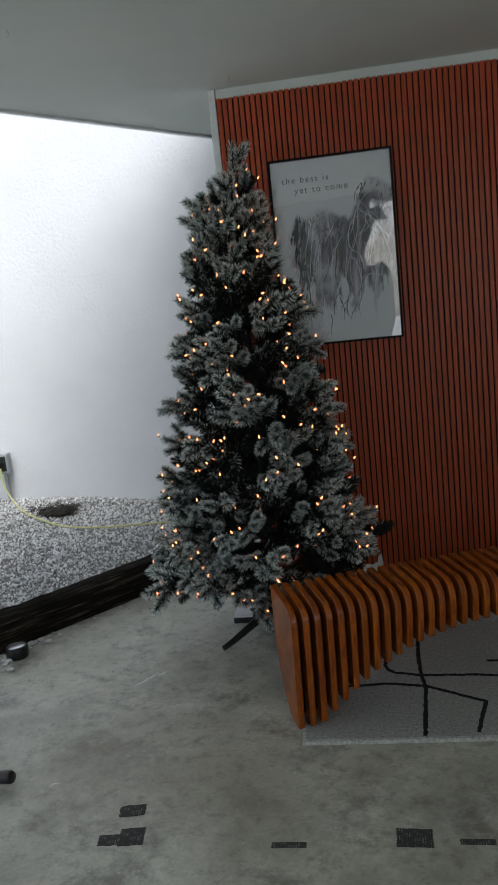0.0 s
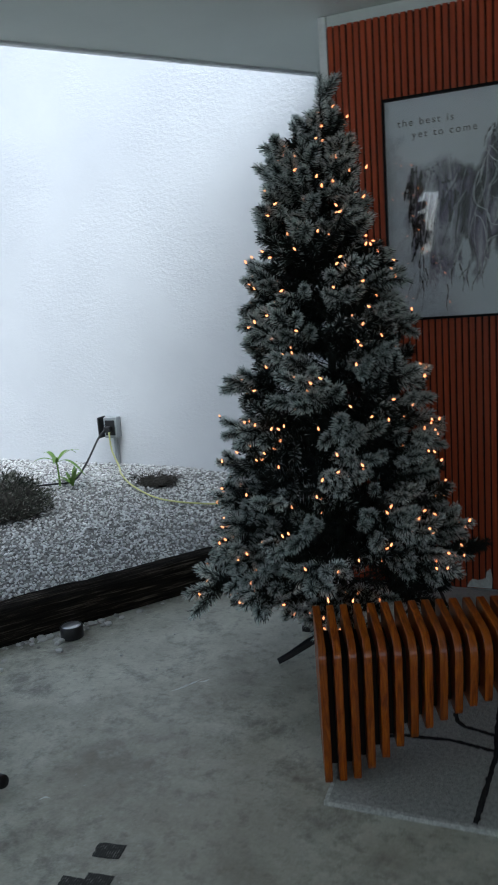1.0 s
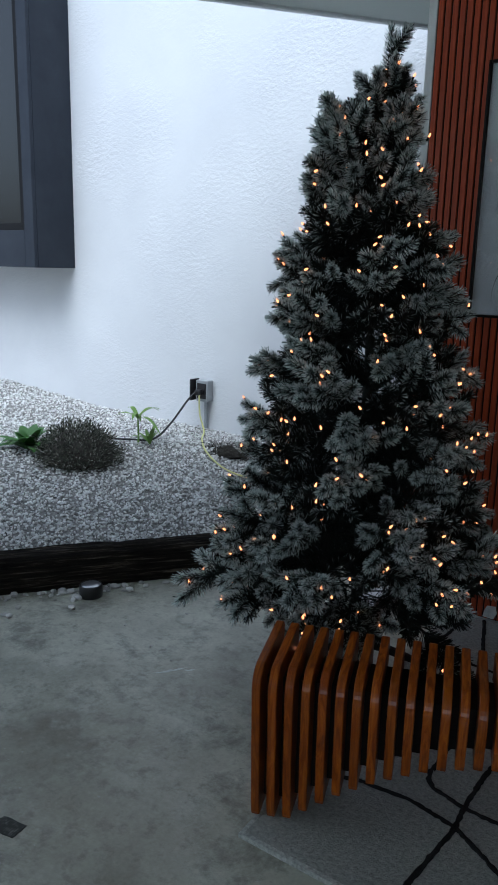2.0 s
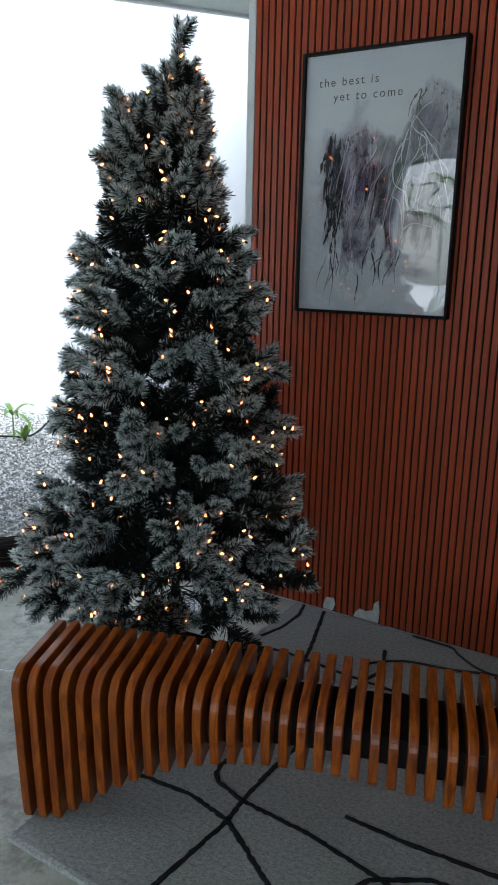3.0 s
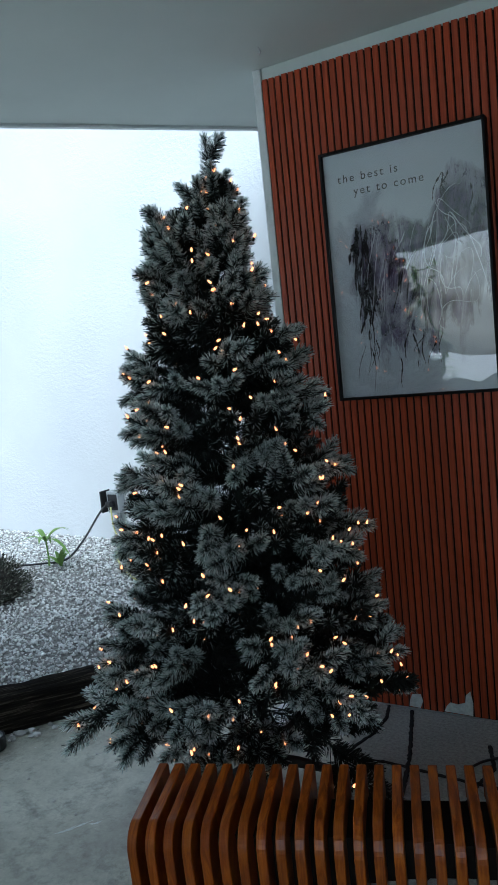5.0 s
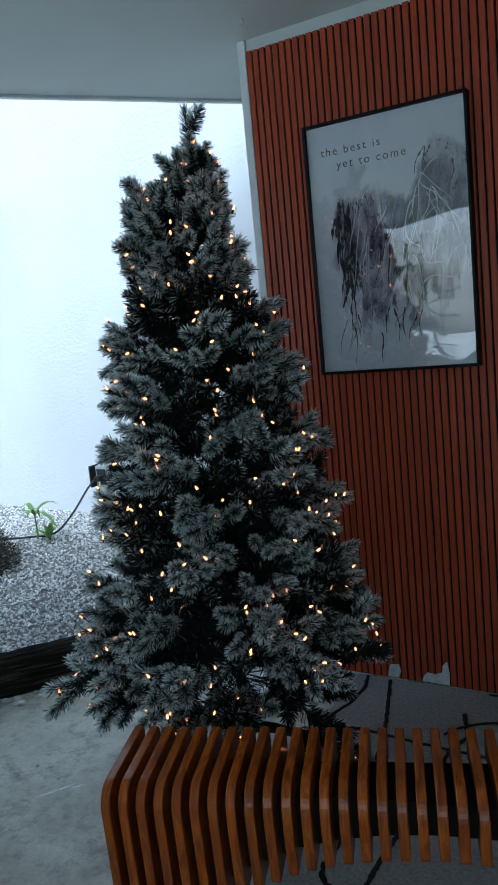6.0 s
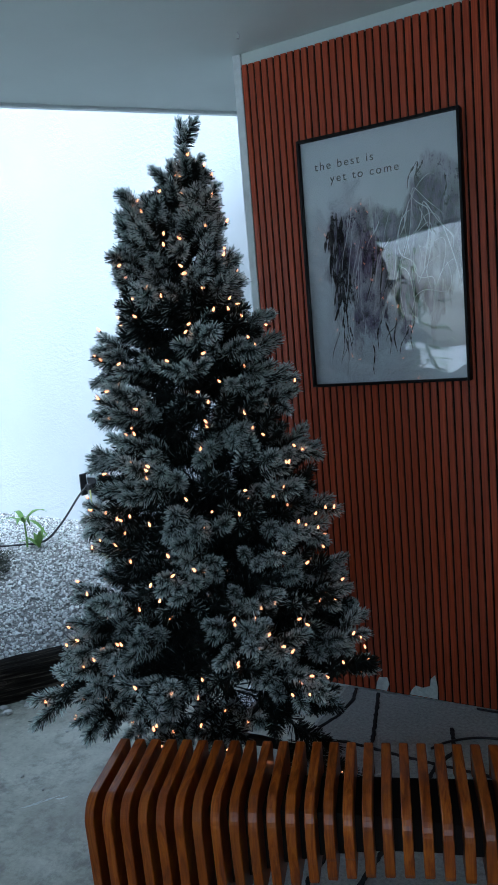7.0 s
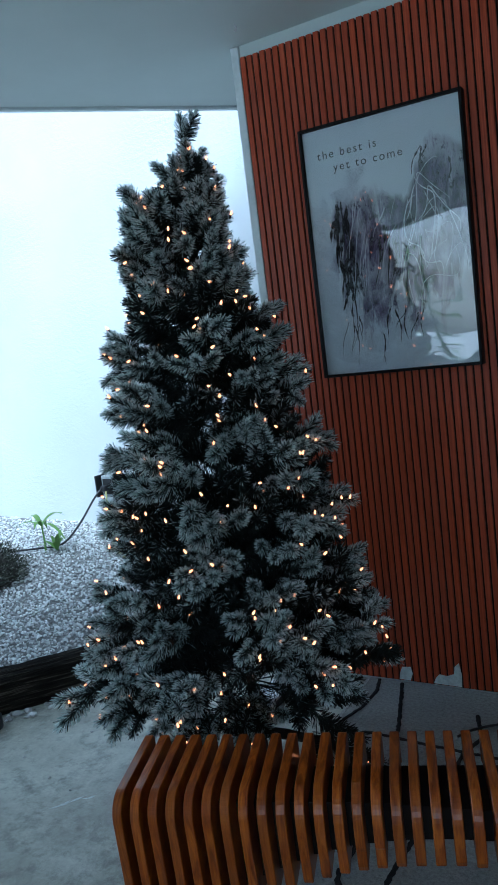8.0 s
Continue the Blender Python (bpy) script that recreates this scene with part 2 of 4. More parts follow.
    M["ink_black"] = Mat("ink_black", (0.010, 0.008, 0.013), 0.5).m
    M["ink_white"] = Mat("ink_white", (0.80, 0.83, 0.88), 0.5).m
    # acrylic sheet over the print: clear, slightly wavy
    m = bpy.data.materials.new("acrylic_sheet")
    m.use_nodes = True
    t = m.node_tree
    t.nodes.clear()
    o = t.nodes.new("ShaderNodeOutputMaterial")
    mx = t.nodes.new("ShaderNodeMixShader")
    tr = t.nodes.new("ShaderNodeBsdfTransparent")
    gl = t.nodes.new("ShaderNodeBsdfGlossy")
    gl.inputs["Roughness"].default_value = 0.02
    lw = t.nodes.new("ShaderNodeLayerWeight")
    lw.inputs["Blend"].default_value = 0.5
    power = t.nodes.new("ShaderNodeMath")
    power.operation = "POWER"
    power.inputs[1].default_value = 4.0
    gloss = t.nodes.new("ShaderNodeMath")
    gloss.operation = "MULTIPLY_ADD"
    gloss.inputs[1].default_value = 0.6
    gloss.inputs[2].default_value = 0.13
    t.links.new(lw.outputs["Facing"], power.inputs[0])
    t.links.new(power.outputs[0], gloss.inputs[0])
    tc = t.nodes.new("ShaderNodeTexCoord")
    ns = t.nodes.new("ShaderNodeTexNoise")
    ns.inputs["Scale"].default_value = 2.6
    ns.inputs["Detail"].default_value = 1.5
    bp = t.nodes.new("ShaderNodeBump")
    bp.inputs["Strength"].default_value = 0.3
    bp.inputs["Distance"].default_value = 0.03
    t.links.new(tc.outputs["Object"], ns.inputs["Vector"])
    t.links.new(ns.outputs["Fac"], bp.inputs["Height"])
    t.links.new(bp.outputs[0], gl.inputs["Normal"])
    t.links.new(gloss.outputs[0], mx.inputs[0])
    t.links.new(tr.outputs[0], mx.inputs[1])
    t.links.new(gl.outputs[0], mx.inputs[2])
    t.links.new(mx.outputs[0], o.inputs["Surface"])
    M["acrylic"] = m
    M["ink"] = Mat("black_ink", (0.015, 0.015, 0.018), 0.6).m
    # garden
    c = Mat("leaf_green", rough=0.45)
    c.color(c.ramp(c.island(), [(0.0, (0.03, 0.09, 0.015)), (0.6, (0.06, 0.17, 0.03)), (1.0, (0.13, 0.26, 0.06))]))
    M["leaf"] = c.m
    c = Mat("leaf_pale", rough=0.5)
    c.color(c.ramp(c.island(), [(0.0, (0.09, 0.19, 0.03)), (0.7, (0.20, 0.33, 0.06)), (1.0, (0.42, 0.38, 0.14))]))
    M["leaf_pale"] = c.m
    c = Mat("dry_shrub", rough=0.9)
    c.color(c.ramp(c.island(), [(0.0, (0.020, 0.024, 0.016)), (0.55, (0.075, 0.082, 0.06)), (0.85, (0.17, 0.17, 0.135)), (1.0, (0.36, 0.35, 0.31))]))
    M["shrub"] = c.m
    c = Mat("dark_soil", rough=0.95)
    c.color(c.ramp(c.noise(40, 6, 0.7), [(0.3, (0.015, 0.013, 0.01)), (0.7, (0.09, 0.08, 0.065))]))
    c.bump(c.noise(60, 5, 0.7), 0.8, 0.02)
    M["soil"] = c.m
    M["yellow_cable"] = Mat("yellow_cable", (0.58, 0.57, 0.24), 0.5).m
    c = Mat("grey_box", (0.33, 0.35, 0.36), 0.45)
    M["grey_box"] = c.m
    c = Mat("floor_residue", rough=0.8)
    ribs = c.node("ShaderNodeTexWave", Scale=46.0, Distortion=2.5, Detail=3.0, Detail_Scale=2.0)
    c.link(c.co.outputs["Object"], ribs.inputs["Vector"])
    worn = c.mix(c.grey(c.noise(60, 4, 0.6), 0.5, 0.65, 0, 0.7), (0.04, 0.04, 0.036), (0.24, 0.24, 0.22))
    c.color(c.mix(c.grey(ribs.outputs["Fac"], 0.45, 0.6), worn, (0.028, 0.028, 0.025)))
    M["residue"] = c.m
    c = Mat("white_board", (0.78, 0.79, 0.8), 0.4)
    M["board"] = c.m
    c = Mat("plaster_tear", (0.72, 0.75, 0.72), 0.9)
    c.color(c.mix(c.grey(c.noise(40, 5, 0.7), 0.4, 0.7), (0.74, 0.77, 0.74), (0.5, 0.53, 0.5)))
    M["tear"] = c.m
    c = Mat("brushed_steel", (0.55, 0.55, 0.56), 0.3, 1.0)
    M["steel"] = c.m
    c = Mat("outdoor_paving", rough=0.9)
    c.color(c.ramp(c.noise(2, 6, 0.6), [(0.3, (0.56, 0.555, 0.54)), (0.7, (0.70, 0.695, 0.68))]))
    M["paving"] = c.m
    return M


M = make_materials()


# ---- mesh helpers ----
def mesh_object(name, bm, material, parent=None, label="", smooth=False):
    me = bpy.data.meshes.new(name)
    bm.normal_update()
    bm.to_mesh(me)
    bm.free()
    mats = material if isinstance(material, (list, tuple)) else [material]
    for m in mats:
        me.materials.append(m)
    if smooth:
        for p in me.polygons:
            p.use_smooth = True
    ob = new(name, me)
    if parent is not None:
        ob.parent = parent
    if label:
        ob["label"] = label
    return ob


def part(name, bm, material, parent, label="", smooth=False):
    return mesh_object(name, bm, material, parent, label, smooth)


def thing(name, label, category, at=(0, 0, 0), turn=0.0, group="", kind=""):
    ob = new(name)
    ob.empty_display_size = 0.1
    ob.matrix_world = pose(*at, 0, 0, turn)
    return tagged(ob, label, category, group, kind)


def box(bm, lo, hi, bevel=0.0, seg=2):
    lo, hi = Vector(lo), Vector(hi)
    r = bmesh.ops.create_cube(bm, size=1.0, matrix=Matrix.Translation((lo + hi) / 2) @ Matrix.Diagonal((*(hi - lo), 1)))
    if bevel > 0:
        es = list({e for v in r["verts"] for e in v.link_edges})
        bmesh.ops.bevel(bm, geom=es, offset=bevel, segments=seg, affect="EDGES", profile=0.5)
    return bm


def boxed(lo, hi, bevel=0.0, seg=2):
    return box(bmesh.new(), lo, hi, bevel, seg)


def prism(bm, outline, z0, z1):
    """An upright prism over a plan outline, counter-clockwise."""
    lo = [bm.verts.new((x, y, z0)) for x, y in outline]
    hi = [bm.verts.new((x, y, z1)) for x, y in outline]
    n = len(outline)
    bm.faces.new(list(reversed(lo)))
    bm.faces.new(hi)
    for i in range(n):
        bm.faces.new((lo[i], lo[(i + 1) % n], hi[(i + 1) % n], hi[i]))
    return bm


def tube(bm, pts, radius, sides=6, cap=True):
    """A round tube along points; radius is a number or one per point."""
    pts = [Vector(p) for p in pts]
    rs = radius if isinstance(radius, (list, tuple)) else [radius] * len(pts)
    rings, side = [], None
    for i, p in enumerate(pts):
        d = (pts[min(i + 1, len(pts) - 1)] - pts[max(i - 1, 0)]).normalized()
        if side is None:
            side = d.cross((0, 0, 1)) if abs(d.z) < 0.9 else d.cross((1, 0, 0))
        side = (side - d * side.dot(d)).normalized()
        up = d.cross(side)
        rings.append([bm.verts.new(p + (side * math.cos(a) + up * math.sin(a)) * rs[i])
                      for a in (2 * math.pi * k / sides for k in range(sides))])
    for a, b in zip(rings, rings[1:]):
        for k in range(sides):
            bm.faces.new((a[k], a[(k + 1) % sides], b[(k + 1) % sides], b[k]))
    if cap:
        bm.faces.new(list(reversed(rings[0])))
        bm.faces.new(rings[-1])
    return bm


def lathe(bm, profile, sides=24, at=(0, 0, 0)):
    """A turned body from (radius, height) pairs."""
    rings = [[bm.verts.new((at[0] + r * math.cos(a), at[1] + r * math.sin(a), at[2] + z))
              for a in (2 * math.pi * k / sides for k in range(sides))] for r, z in profile]
    for a, b in zip(rings, rings[1:]):
        for k in range(sides):
            bm.faces.new((a[k], a[(k + 1) % sides], b[(k + 1) % sides], b[k]))
    bm.faces.new(list(reversed(rings[0])))
    bm.faces.new(rings[-1])
    return bm


def smooth_line(pts, steps=8):
    """A Catmull-Rom line through points."""
    pts = [Vector(p) for p in pts]
    ext = [2 * pts[0] - pts[1], *pts, 2 * pts[-1] - pts[-2]]
    out = []
    for i in range(1, len(ext) - 2):
        a, b, c, d = ext[i - 1: i + 3]
        for k in range(steps):
            t = k / steps
            out.append(0.5 * (2 * b + (c - a) * t + (2 * a - 5 * b + 4 * c - d) * t * t + (3 * b - a - 3 * c + d) * t ** 3))
    return [*out, pts[-1]]


# ---- plan ----
CEIL = 2.548          # ceiling height
WALL_TOP = 2.50       # top of the slat cladding
EDGE_U = Vector((0.61, 0.79)).normalized()      # line of the sleeper and of the ceiling's edge
EDGE_N = Vector((-EDGE_U.y, EDGE_U.x))          # towards the garden
LOG_OFF = 0.428       # sleeper's front face along EDGE_N
LOG_W, LOG_H = 0.13, 0.165


def white_y(x):
    """The garden wall's face."""
    return 1.07


def bed_z(x, y):
    """Height of the gravel, rising from the sleeper to the wall."""
    e = EDGE_N.x * x + EDGE_N.y * y - LOG_OFF - LOG_W
    rise = 0.15 * max(0.0, min(e, 1.2)) + 0.03 * max(0.0, min(e - 1.2, 2.0))
    return 0.13 + rise + 0.07 * max(0.0, min(-3.0 - x, 1.0)) + 0.012 * noise.noise((x * 1.6, y * 1.6, 0.3))


def on_edge(along, off):
    p = EDGE_U * along + EDGE_N * off
    return p.x, p.y


# ---- setting ----
def build_setting():
    ground = mesh_object("ground", boxed((-300, -300, -0.5), (300, 300, -0.204)), M["paving"])
    tagged(ground, "grey paved ground outside", "ground", kind="structure")
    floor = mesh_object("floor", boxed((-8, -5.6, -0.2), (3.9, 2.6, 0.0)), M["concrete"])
    tagged(floor, "grey polished concrete floor with stains and scuffs", "floor", kind="structure")

    # garden wall, with its far part going on past the window
    bm = bmesh.new()
    x0, x1 = -7.5, 3.7
    prism(bm, [(x0, white_y(x0)), (x1, white_y(x1)), (x1, white_y(x1) + 0.2), (x0, white_y(x0) + 0.2)], 0, 4.1)
    tagged(mesh_object("wall_garden", bm, M["stucco"]), "rough white stucco garden wall open to the sky", "wall", kind="structure")

    # clad wall: white core, black felt, slats
    core = mesh_object("wall_north", boxed((0.0, 0.0, 0), (3.5, 0.14, CEIL), 0.003), M["ceiling"])
    tagged(core, "white wall clad with red-brown vertical slats", "wall", kind="structure")
    part("end_post", boxed((-0.036, -0.008, 0), (-0.0015, 0.145, CEIL - 0.002), 0.003), M["trim"], core, "white painted end post")
    part("felt", boxed((0.0, -0.006, 0.014), (3.5, -0.001, WALL_TOP - 0.004)), M["slat_back"], core, "black backing of the slats")
    tagged(mesh_object("wall_east", boxed((3.5, -5.2, 0), (3.7, 1.07, CEIL)), M["ceiling"]), "plain white side wall", "wall", kind="structure")
    # rear wall with two wide openings over a low parapet
    # the right opening is made up, to let light onto the slat wall
    bm = bmesh.new()
    box(bm, (-2.5, -5.2, 0), (-1.25, -5.0, CEIL))
    box(bm, (3.2, -5.2, 0), (3.5, -5.0, CEIL))
    box(bm, (-1.25, -5.2, 2.48), (3.2, -5.0, CEIL))
    box(bm, (-0.22, -5.2, 0), (1.0, -5.0, 2.48))
    box(bm, (-1.25, -5.2, 0), (-0.22, -5.0, 0.9))
    box(bm, (1.0, -5.2, 0), (3.2, -5.0, 0.9))
    tagged(mesh_object("wall_rear", bm, M["ceiling"]), "plain white rear wall with two wide window openings, the right one added for light", "wall", kind="structure")

    # ceiling, cut off along the garden
    ax, ay = on_edge(0.50, LOG_OFF + 0.27)
    bx, by = on_edge(-5.4, LOG_OFF + 0.27)
    far = 0.56
    while white_y(on_edge(far, LOG_OFF + 0.27)[0]) - on_edge(far, LOG_OFF + 0.27)[1] > 0.0:
        far += 0.01
    cx, cy = on_edge(far, LOG_OFF + 0.27)
    bm = bmesh.new()
    # unseen extra height over the edge, added to shade the garden wall
    prism(bm, [(cx, cy), (bx, by), (bx, -5.2), (3.5, -5.2), (3.5, white_y(3.5))], CEIL, CEIL + 0.43)
    ceiling = mesh_object("ceiling", bm, M["ceiling"])
    tagged(ceiling, "dull white painted ceiling ending in an open edge", "ceiling", kind="structure")
    bm = bmesh.new()
    p = [on_edge(far, LOG_OFF + 0.272), on_edge(-5.4, LOG_OFF + 0.272), on_edge(-5.4, LOG_OFF + 0.30), on_edge(far, LOG_OFF + 0.30)]
    prism(bm, list(reversed(p)), CEIL - 0.012, CEIL + 0.23)
    tagged(mesh_object("trim", bm, M["trim"]), "thin white drip strip along the ceiling edge", "trim", kind="structure")
    return core


wall_north = build_setting()


def build_log():
    """The sleeper that holds back the gravel, with a worn, uneven top."""
    bm = bmesh.new()
    n, ring = 220, []
    lo, hi = -5.0, 1.0
    prof = [(0.0, 0.0), (0.004, 0.05), (0.002, 0.09), (0.004, 0.12)] + [(0.010 + 0.0052 * k, LOG_H - 0.024 * (1 - min(1.0, k / 5)) ** 2) for k in range(22)] + [(0.124, LOG_H - 0.012), (LOG_W, 0.08), (LOG_W, 0.0)]
    for i in range(n + 1):
        s = lo + (hi - lo) * i / n
        row = []
        for k, (d, z) in enumerate(prof):
            w = noise.noise((s * 2.3, k * 0.25, 1.0)) * 0.012 + noise.noise((s * 9, k * 0.7, 4.0)) * 0.005
            split = -0.011 * max(0.0, noise.noise((s * 1.4, k * 1.3, 9.0)) - 0.12) / 0.5 if z > 0.1 else 0.0
            row.append(bm.verts.new((s, d + w * (0.6 if z > 0 else 0), z + (w if z > 0.1 else 0) + split)))
        ring.append(row)
    for a, b in zip(ring, ring[1:]):
        for k in range(len(prof) - 1):
            bm.faces.new((a[k], a[k + 1], b[k + 1], b[k]))
    bm.faces.new(ring[0])
    bm.faces.new(list(reversed(ring[-1])))
    ob = mesh_object("timber_sleeper", bm, M["sleeper"], smooth=True)
    turn = math.degrees(math.atan2(EDGE_U.y, EDGE_U.x))
    ob.matrix_world = pose(*on_edge(0, LOG_OFF), 0, 0, 0, turn)
    tagged(ob, "weathered dark timber sleeper edging the gravel bed", "garden edging")


build_log()


# ---- rug ----
def build_rug():
    rug = thing("rug", "grey low-pile rug with thin black crossing lines", "rug")
    x0, x1, y0, y1 = 0.297, 2.75, -1.612, -0.014
    xb = 0.264                                     # the far end lies a little aslant
    part("mat", prism(bmesh.new(), [(x0, y0), (x1, y0), (x1, y1), (xb, y1)], 0.0005, 0.012), M["rug"], rug)
    part("binding", prism(bmesh.new(), [(x0 - 0.003, y0 - 0.004), (x1, y0 - 0.004), (x1, y0 + 0.009), (x0 - 0.003, y0 + 0.009)], 0.0005, 0.0138), M["rug_edge"], rug, "pale bound edge")
    part("binding", prism(bmesh.new(), [(x0 - 0.003, y0 + 0.0095), (x0 + 0.008, y0 + 0.0095), (xb + 0.008, y1), (xb - 0.003, y1)], 0.0005, 0.0138), M["rug_edge"], rug, "pale bound edge")
    lines = [
        [(0.70, -1.598), (0.735, -1.262), (0.728, -1.16), (0.73, -1.013), (0.745, -0.85)],
        [(0.872, -1.585), (0.931, -1.385), (0.735, -1.262), (0.60, -1.235), (0.44, -1.247), (0.315, -1.30)],
        [(0.595, -1.08), (0.605, -1.12), (0.63, -1.150), (0.727, -1.177), (0.95, -1.19), (1.172, -1.23), (1.45, -1.30)],
        [(0.99, -1.079), (1.15, -1.08), (1.366, -1.065), (1.7, -1.04)],
        [(0.985, -1.54), (1.021, -1.444), (1.125, -1.241), (1.25, -1.16), (1.37, -1.15), (1.6, -1.2)],
        [(0.409, -0.03), (0.45, -0.16), (0.51, -0.365), (0.56, -0.6), (0.60, -0.85), (0.60, -1.08)],
        [(0.312, -0.02), (0.336, -0.118), (0.33, -0.25), (0.295, -0.36)],
        [(0.288, -0.44), (0.44, -0.412), (0.65, -0.43), (0.916, -0.44), (1.2, -0.46), (1.6, -0.45)],
        [(0.746, -0.192), (0.793, -0.333), (0.76, -0.45), (0.74, -0.85)],
        [(1.15, -0.15), (1.3, -0.4), (1.35, -0.8), (1.55, -1.04), (1.9, -1.3)],
        [(2.0, -0.1), (1.8, -0.6), (2.1, -1.0), (2.4, -1.55)],
    ]
    rng = random.Random(4)
    for pts in lines:
        # angular, hand-drawn strokes of raised black pile
        bm = bmesh.new()
        fine = []
        for a, b in zip(pts, pts[1:]):
            a, b = Vector(a), Vector(b)
            k = max(2, int((b - a).length / 0.011))
            fine += [a.lerp(b, i / k) for i in range(k)]
        fine.append(Vector(pts[-1]))
        rows = []
        for i, p in enumerate(fine):
            d = (fine[min(i + 1, len(fine) - 1)] - fine[max(i - 1, 0)]).normalized()
            s = Vector((-d.y, d.x)) * (0.0076 + rng.uniform(-0.0018, 0.0018))
            p = p + Vector((rng.uniform(-1, 1), rng.uniform(-1, 1))) * 0.0015
            rows.append([bm.verts.new((*(p - s), 0.0118)), bm.verts.new((*(p - s * 0.6), 0.0152)),
                         bm.verts.new((*(p + s * 0.6), 0.0152)), bm.verts.new((*(p + s), 0.0118))])
        for a, b in zip(rows, rows[1:]):
            for k in range(3):
                bm.faces.new((a[k], a[k + 1], b[k + 1], b[k]))
        part("stripe", bm, M["rug_line"], rug, "black pile line")
    return rug


build_rug()


# ---- slatted bench ----
BENCH_AT = Vector((0.290, -1.538))
BENCH_TURN = 19.5
BENCH_LEN, BENCH_PITCH, BENCH_THICK = 1.714, 0.0418, 0.0222


def bench_lift(s):
    """Height of the arch under the bench: feet at both ends, highest in the middle."""
    m = min(s, BENCH_LEN - s)
    return float(np.interp(m, [0, 0.08, 0.14, 0.22, 0.31, 0.43, 0.52, 0.63, 0.75, 0.857], [0, 0.006, 0.05, 0.113, 0.168, 0.224, 0.248, 0.268, 0.282, 0.286]))


def bench_front(s):
    """The bench grows a little deeper to the front beyond its middle."""
    t = min(1.0, max(0.0, (s - 0.5) / 0.65))
    return -0.06 * t * t * (3 - 2 * t)


def bench_profile(s):
    """Outline of one slat (depth behind the front foot, height), for the place s along the bench."""
    c = abs(2 * s / BENCH_LEN - 1)                 # 1 at the ends, 0 in the middle
    lift, front = bench_lift(s), bench_front(s)
    deep = 0.245
    top, r = 0.438, 0.055 + 0.015 * (1 - c)
    lean = -0.028 * c                              # the shoulder stands out over the foot
    out = []
    out.append((front + 0.006, lift))
    out.append((front + 0.001, lift + 0.012))
    out.append((front + 0.15 * lean, lift + 0.05))
    out.append((front + 0.55 * lean, lift + 0.5 * (top - r - lift)))
    out.append((front + 0.9 * lean + 0.001, top - r - 0.03))
    for k in range(11):
        a = math.pi / 2 * k / 10
        out.append((front + lean + 0.002 + r * (1 - math.cos(a)), top - r + r * math.sin(a)))
    for k in range(5):
        a = math.pi / 2 * k / 4
        out.append((deep - 0.014 + 0.014 * math.sin(a), top + 0.010 - 0.014 + 0.014 * math.cos(a)))
    low = max(lift + 0.035, 0.0)
    out.append((deep - 0.005, min(0.36, low + 0.20)))
    out.append((deep - 0.03, low + 0.10))
    out.append((deep - 0.085, low + 0.02))
    out.append((front + 0.10, lift + 0.002))
    return out


def build_bench():
    bench = thing("slatted_bench", "varnished orange-brown timber slat bench with an arched underside, on a rug", "bench",
                  (BENCH_AT.x, BENCH_AT.y, 0.0125), BENCH_TURN)
    count = int(BENCH_LEN / BENCH_PITCH) + 1
    for i in range(count):
        s = i * BENCH_PITCH
        bm = bmesh.new()
        prof = bench_profile(s)
        a = [bm.verts.new((-BENCH_THICK / 2, d, z)) for d, z in prof]
        b = [bm.verts.new((BENCH_THICK / 2, d, z)) for d, z in prof]
        n = len(prof)
        fa = bm.faces.new(a)
        fb = bm.faces.new(list(reversed(b)))
        for k in range(n):
            bm.faces.new((a[(k + 1) % n], a[k], b[k], b[(k + 1) % n]))
        bmesh.ops.recalc_face_normals(bm, faces=bm.faces[:])
        rim = [e for e in bm.edges if (e.link_faces[0] in (fa, fb)) != (e.link_faces[-1] in (fa, fb))]
        bmesh.ops.bevel(bm, geom=rim, offset=0.002, segments=1, affect="EDGES")
        ob = part("slat", bm, M["timber"], bench)
        ob.location = (s, 0, 0)
    # spacers between the slats, set back from front and top, coloured as gap shade
    half = (BENCH_PITCH - BENCH_THICK) / 2
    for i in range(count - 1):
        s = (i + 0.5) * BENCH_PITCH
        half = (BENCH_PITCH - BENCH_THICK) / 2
        part("spacer", boxed((s - half, bench_front(s) + 0.05, bench_lift(s) + 0.03), (s + half, 0.19, 0.385)), M["gap_shade"], bench, "spacer block, near black for the shade of the gap")


build_bench()


# ---- poster ----
def ribbon(bm, pts, width, lift, rng, rag=0.35):
    """A flat, ragged brush stroke on the sheet, thinning towards its end."""
    rows = []
    for i, p in enumerate(pts):
        d = (pts[min(i + 1, len(pts) - 1)] - pts[max(i - 1, 0)]).normalized()
        t = i / (len(pts) - 1)
        s = Vector((-d.y, d.x)) * width * (1 - 0.75 * t * t) * min(1.0, 0.5 + 4 * t) * rng.uniform(1 - rag, 1 + rag) / 2
        rows.append([bm.verts.new((q.x, -lift, q.y)) for q in (p - s, p + s)])
    for a, b in zip(rows, rows[1:]):
        bm.faces.new((a[0], a[1], b[1], b[0]))


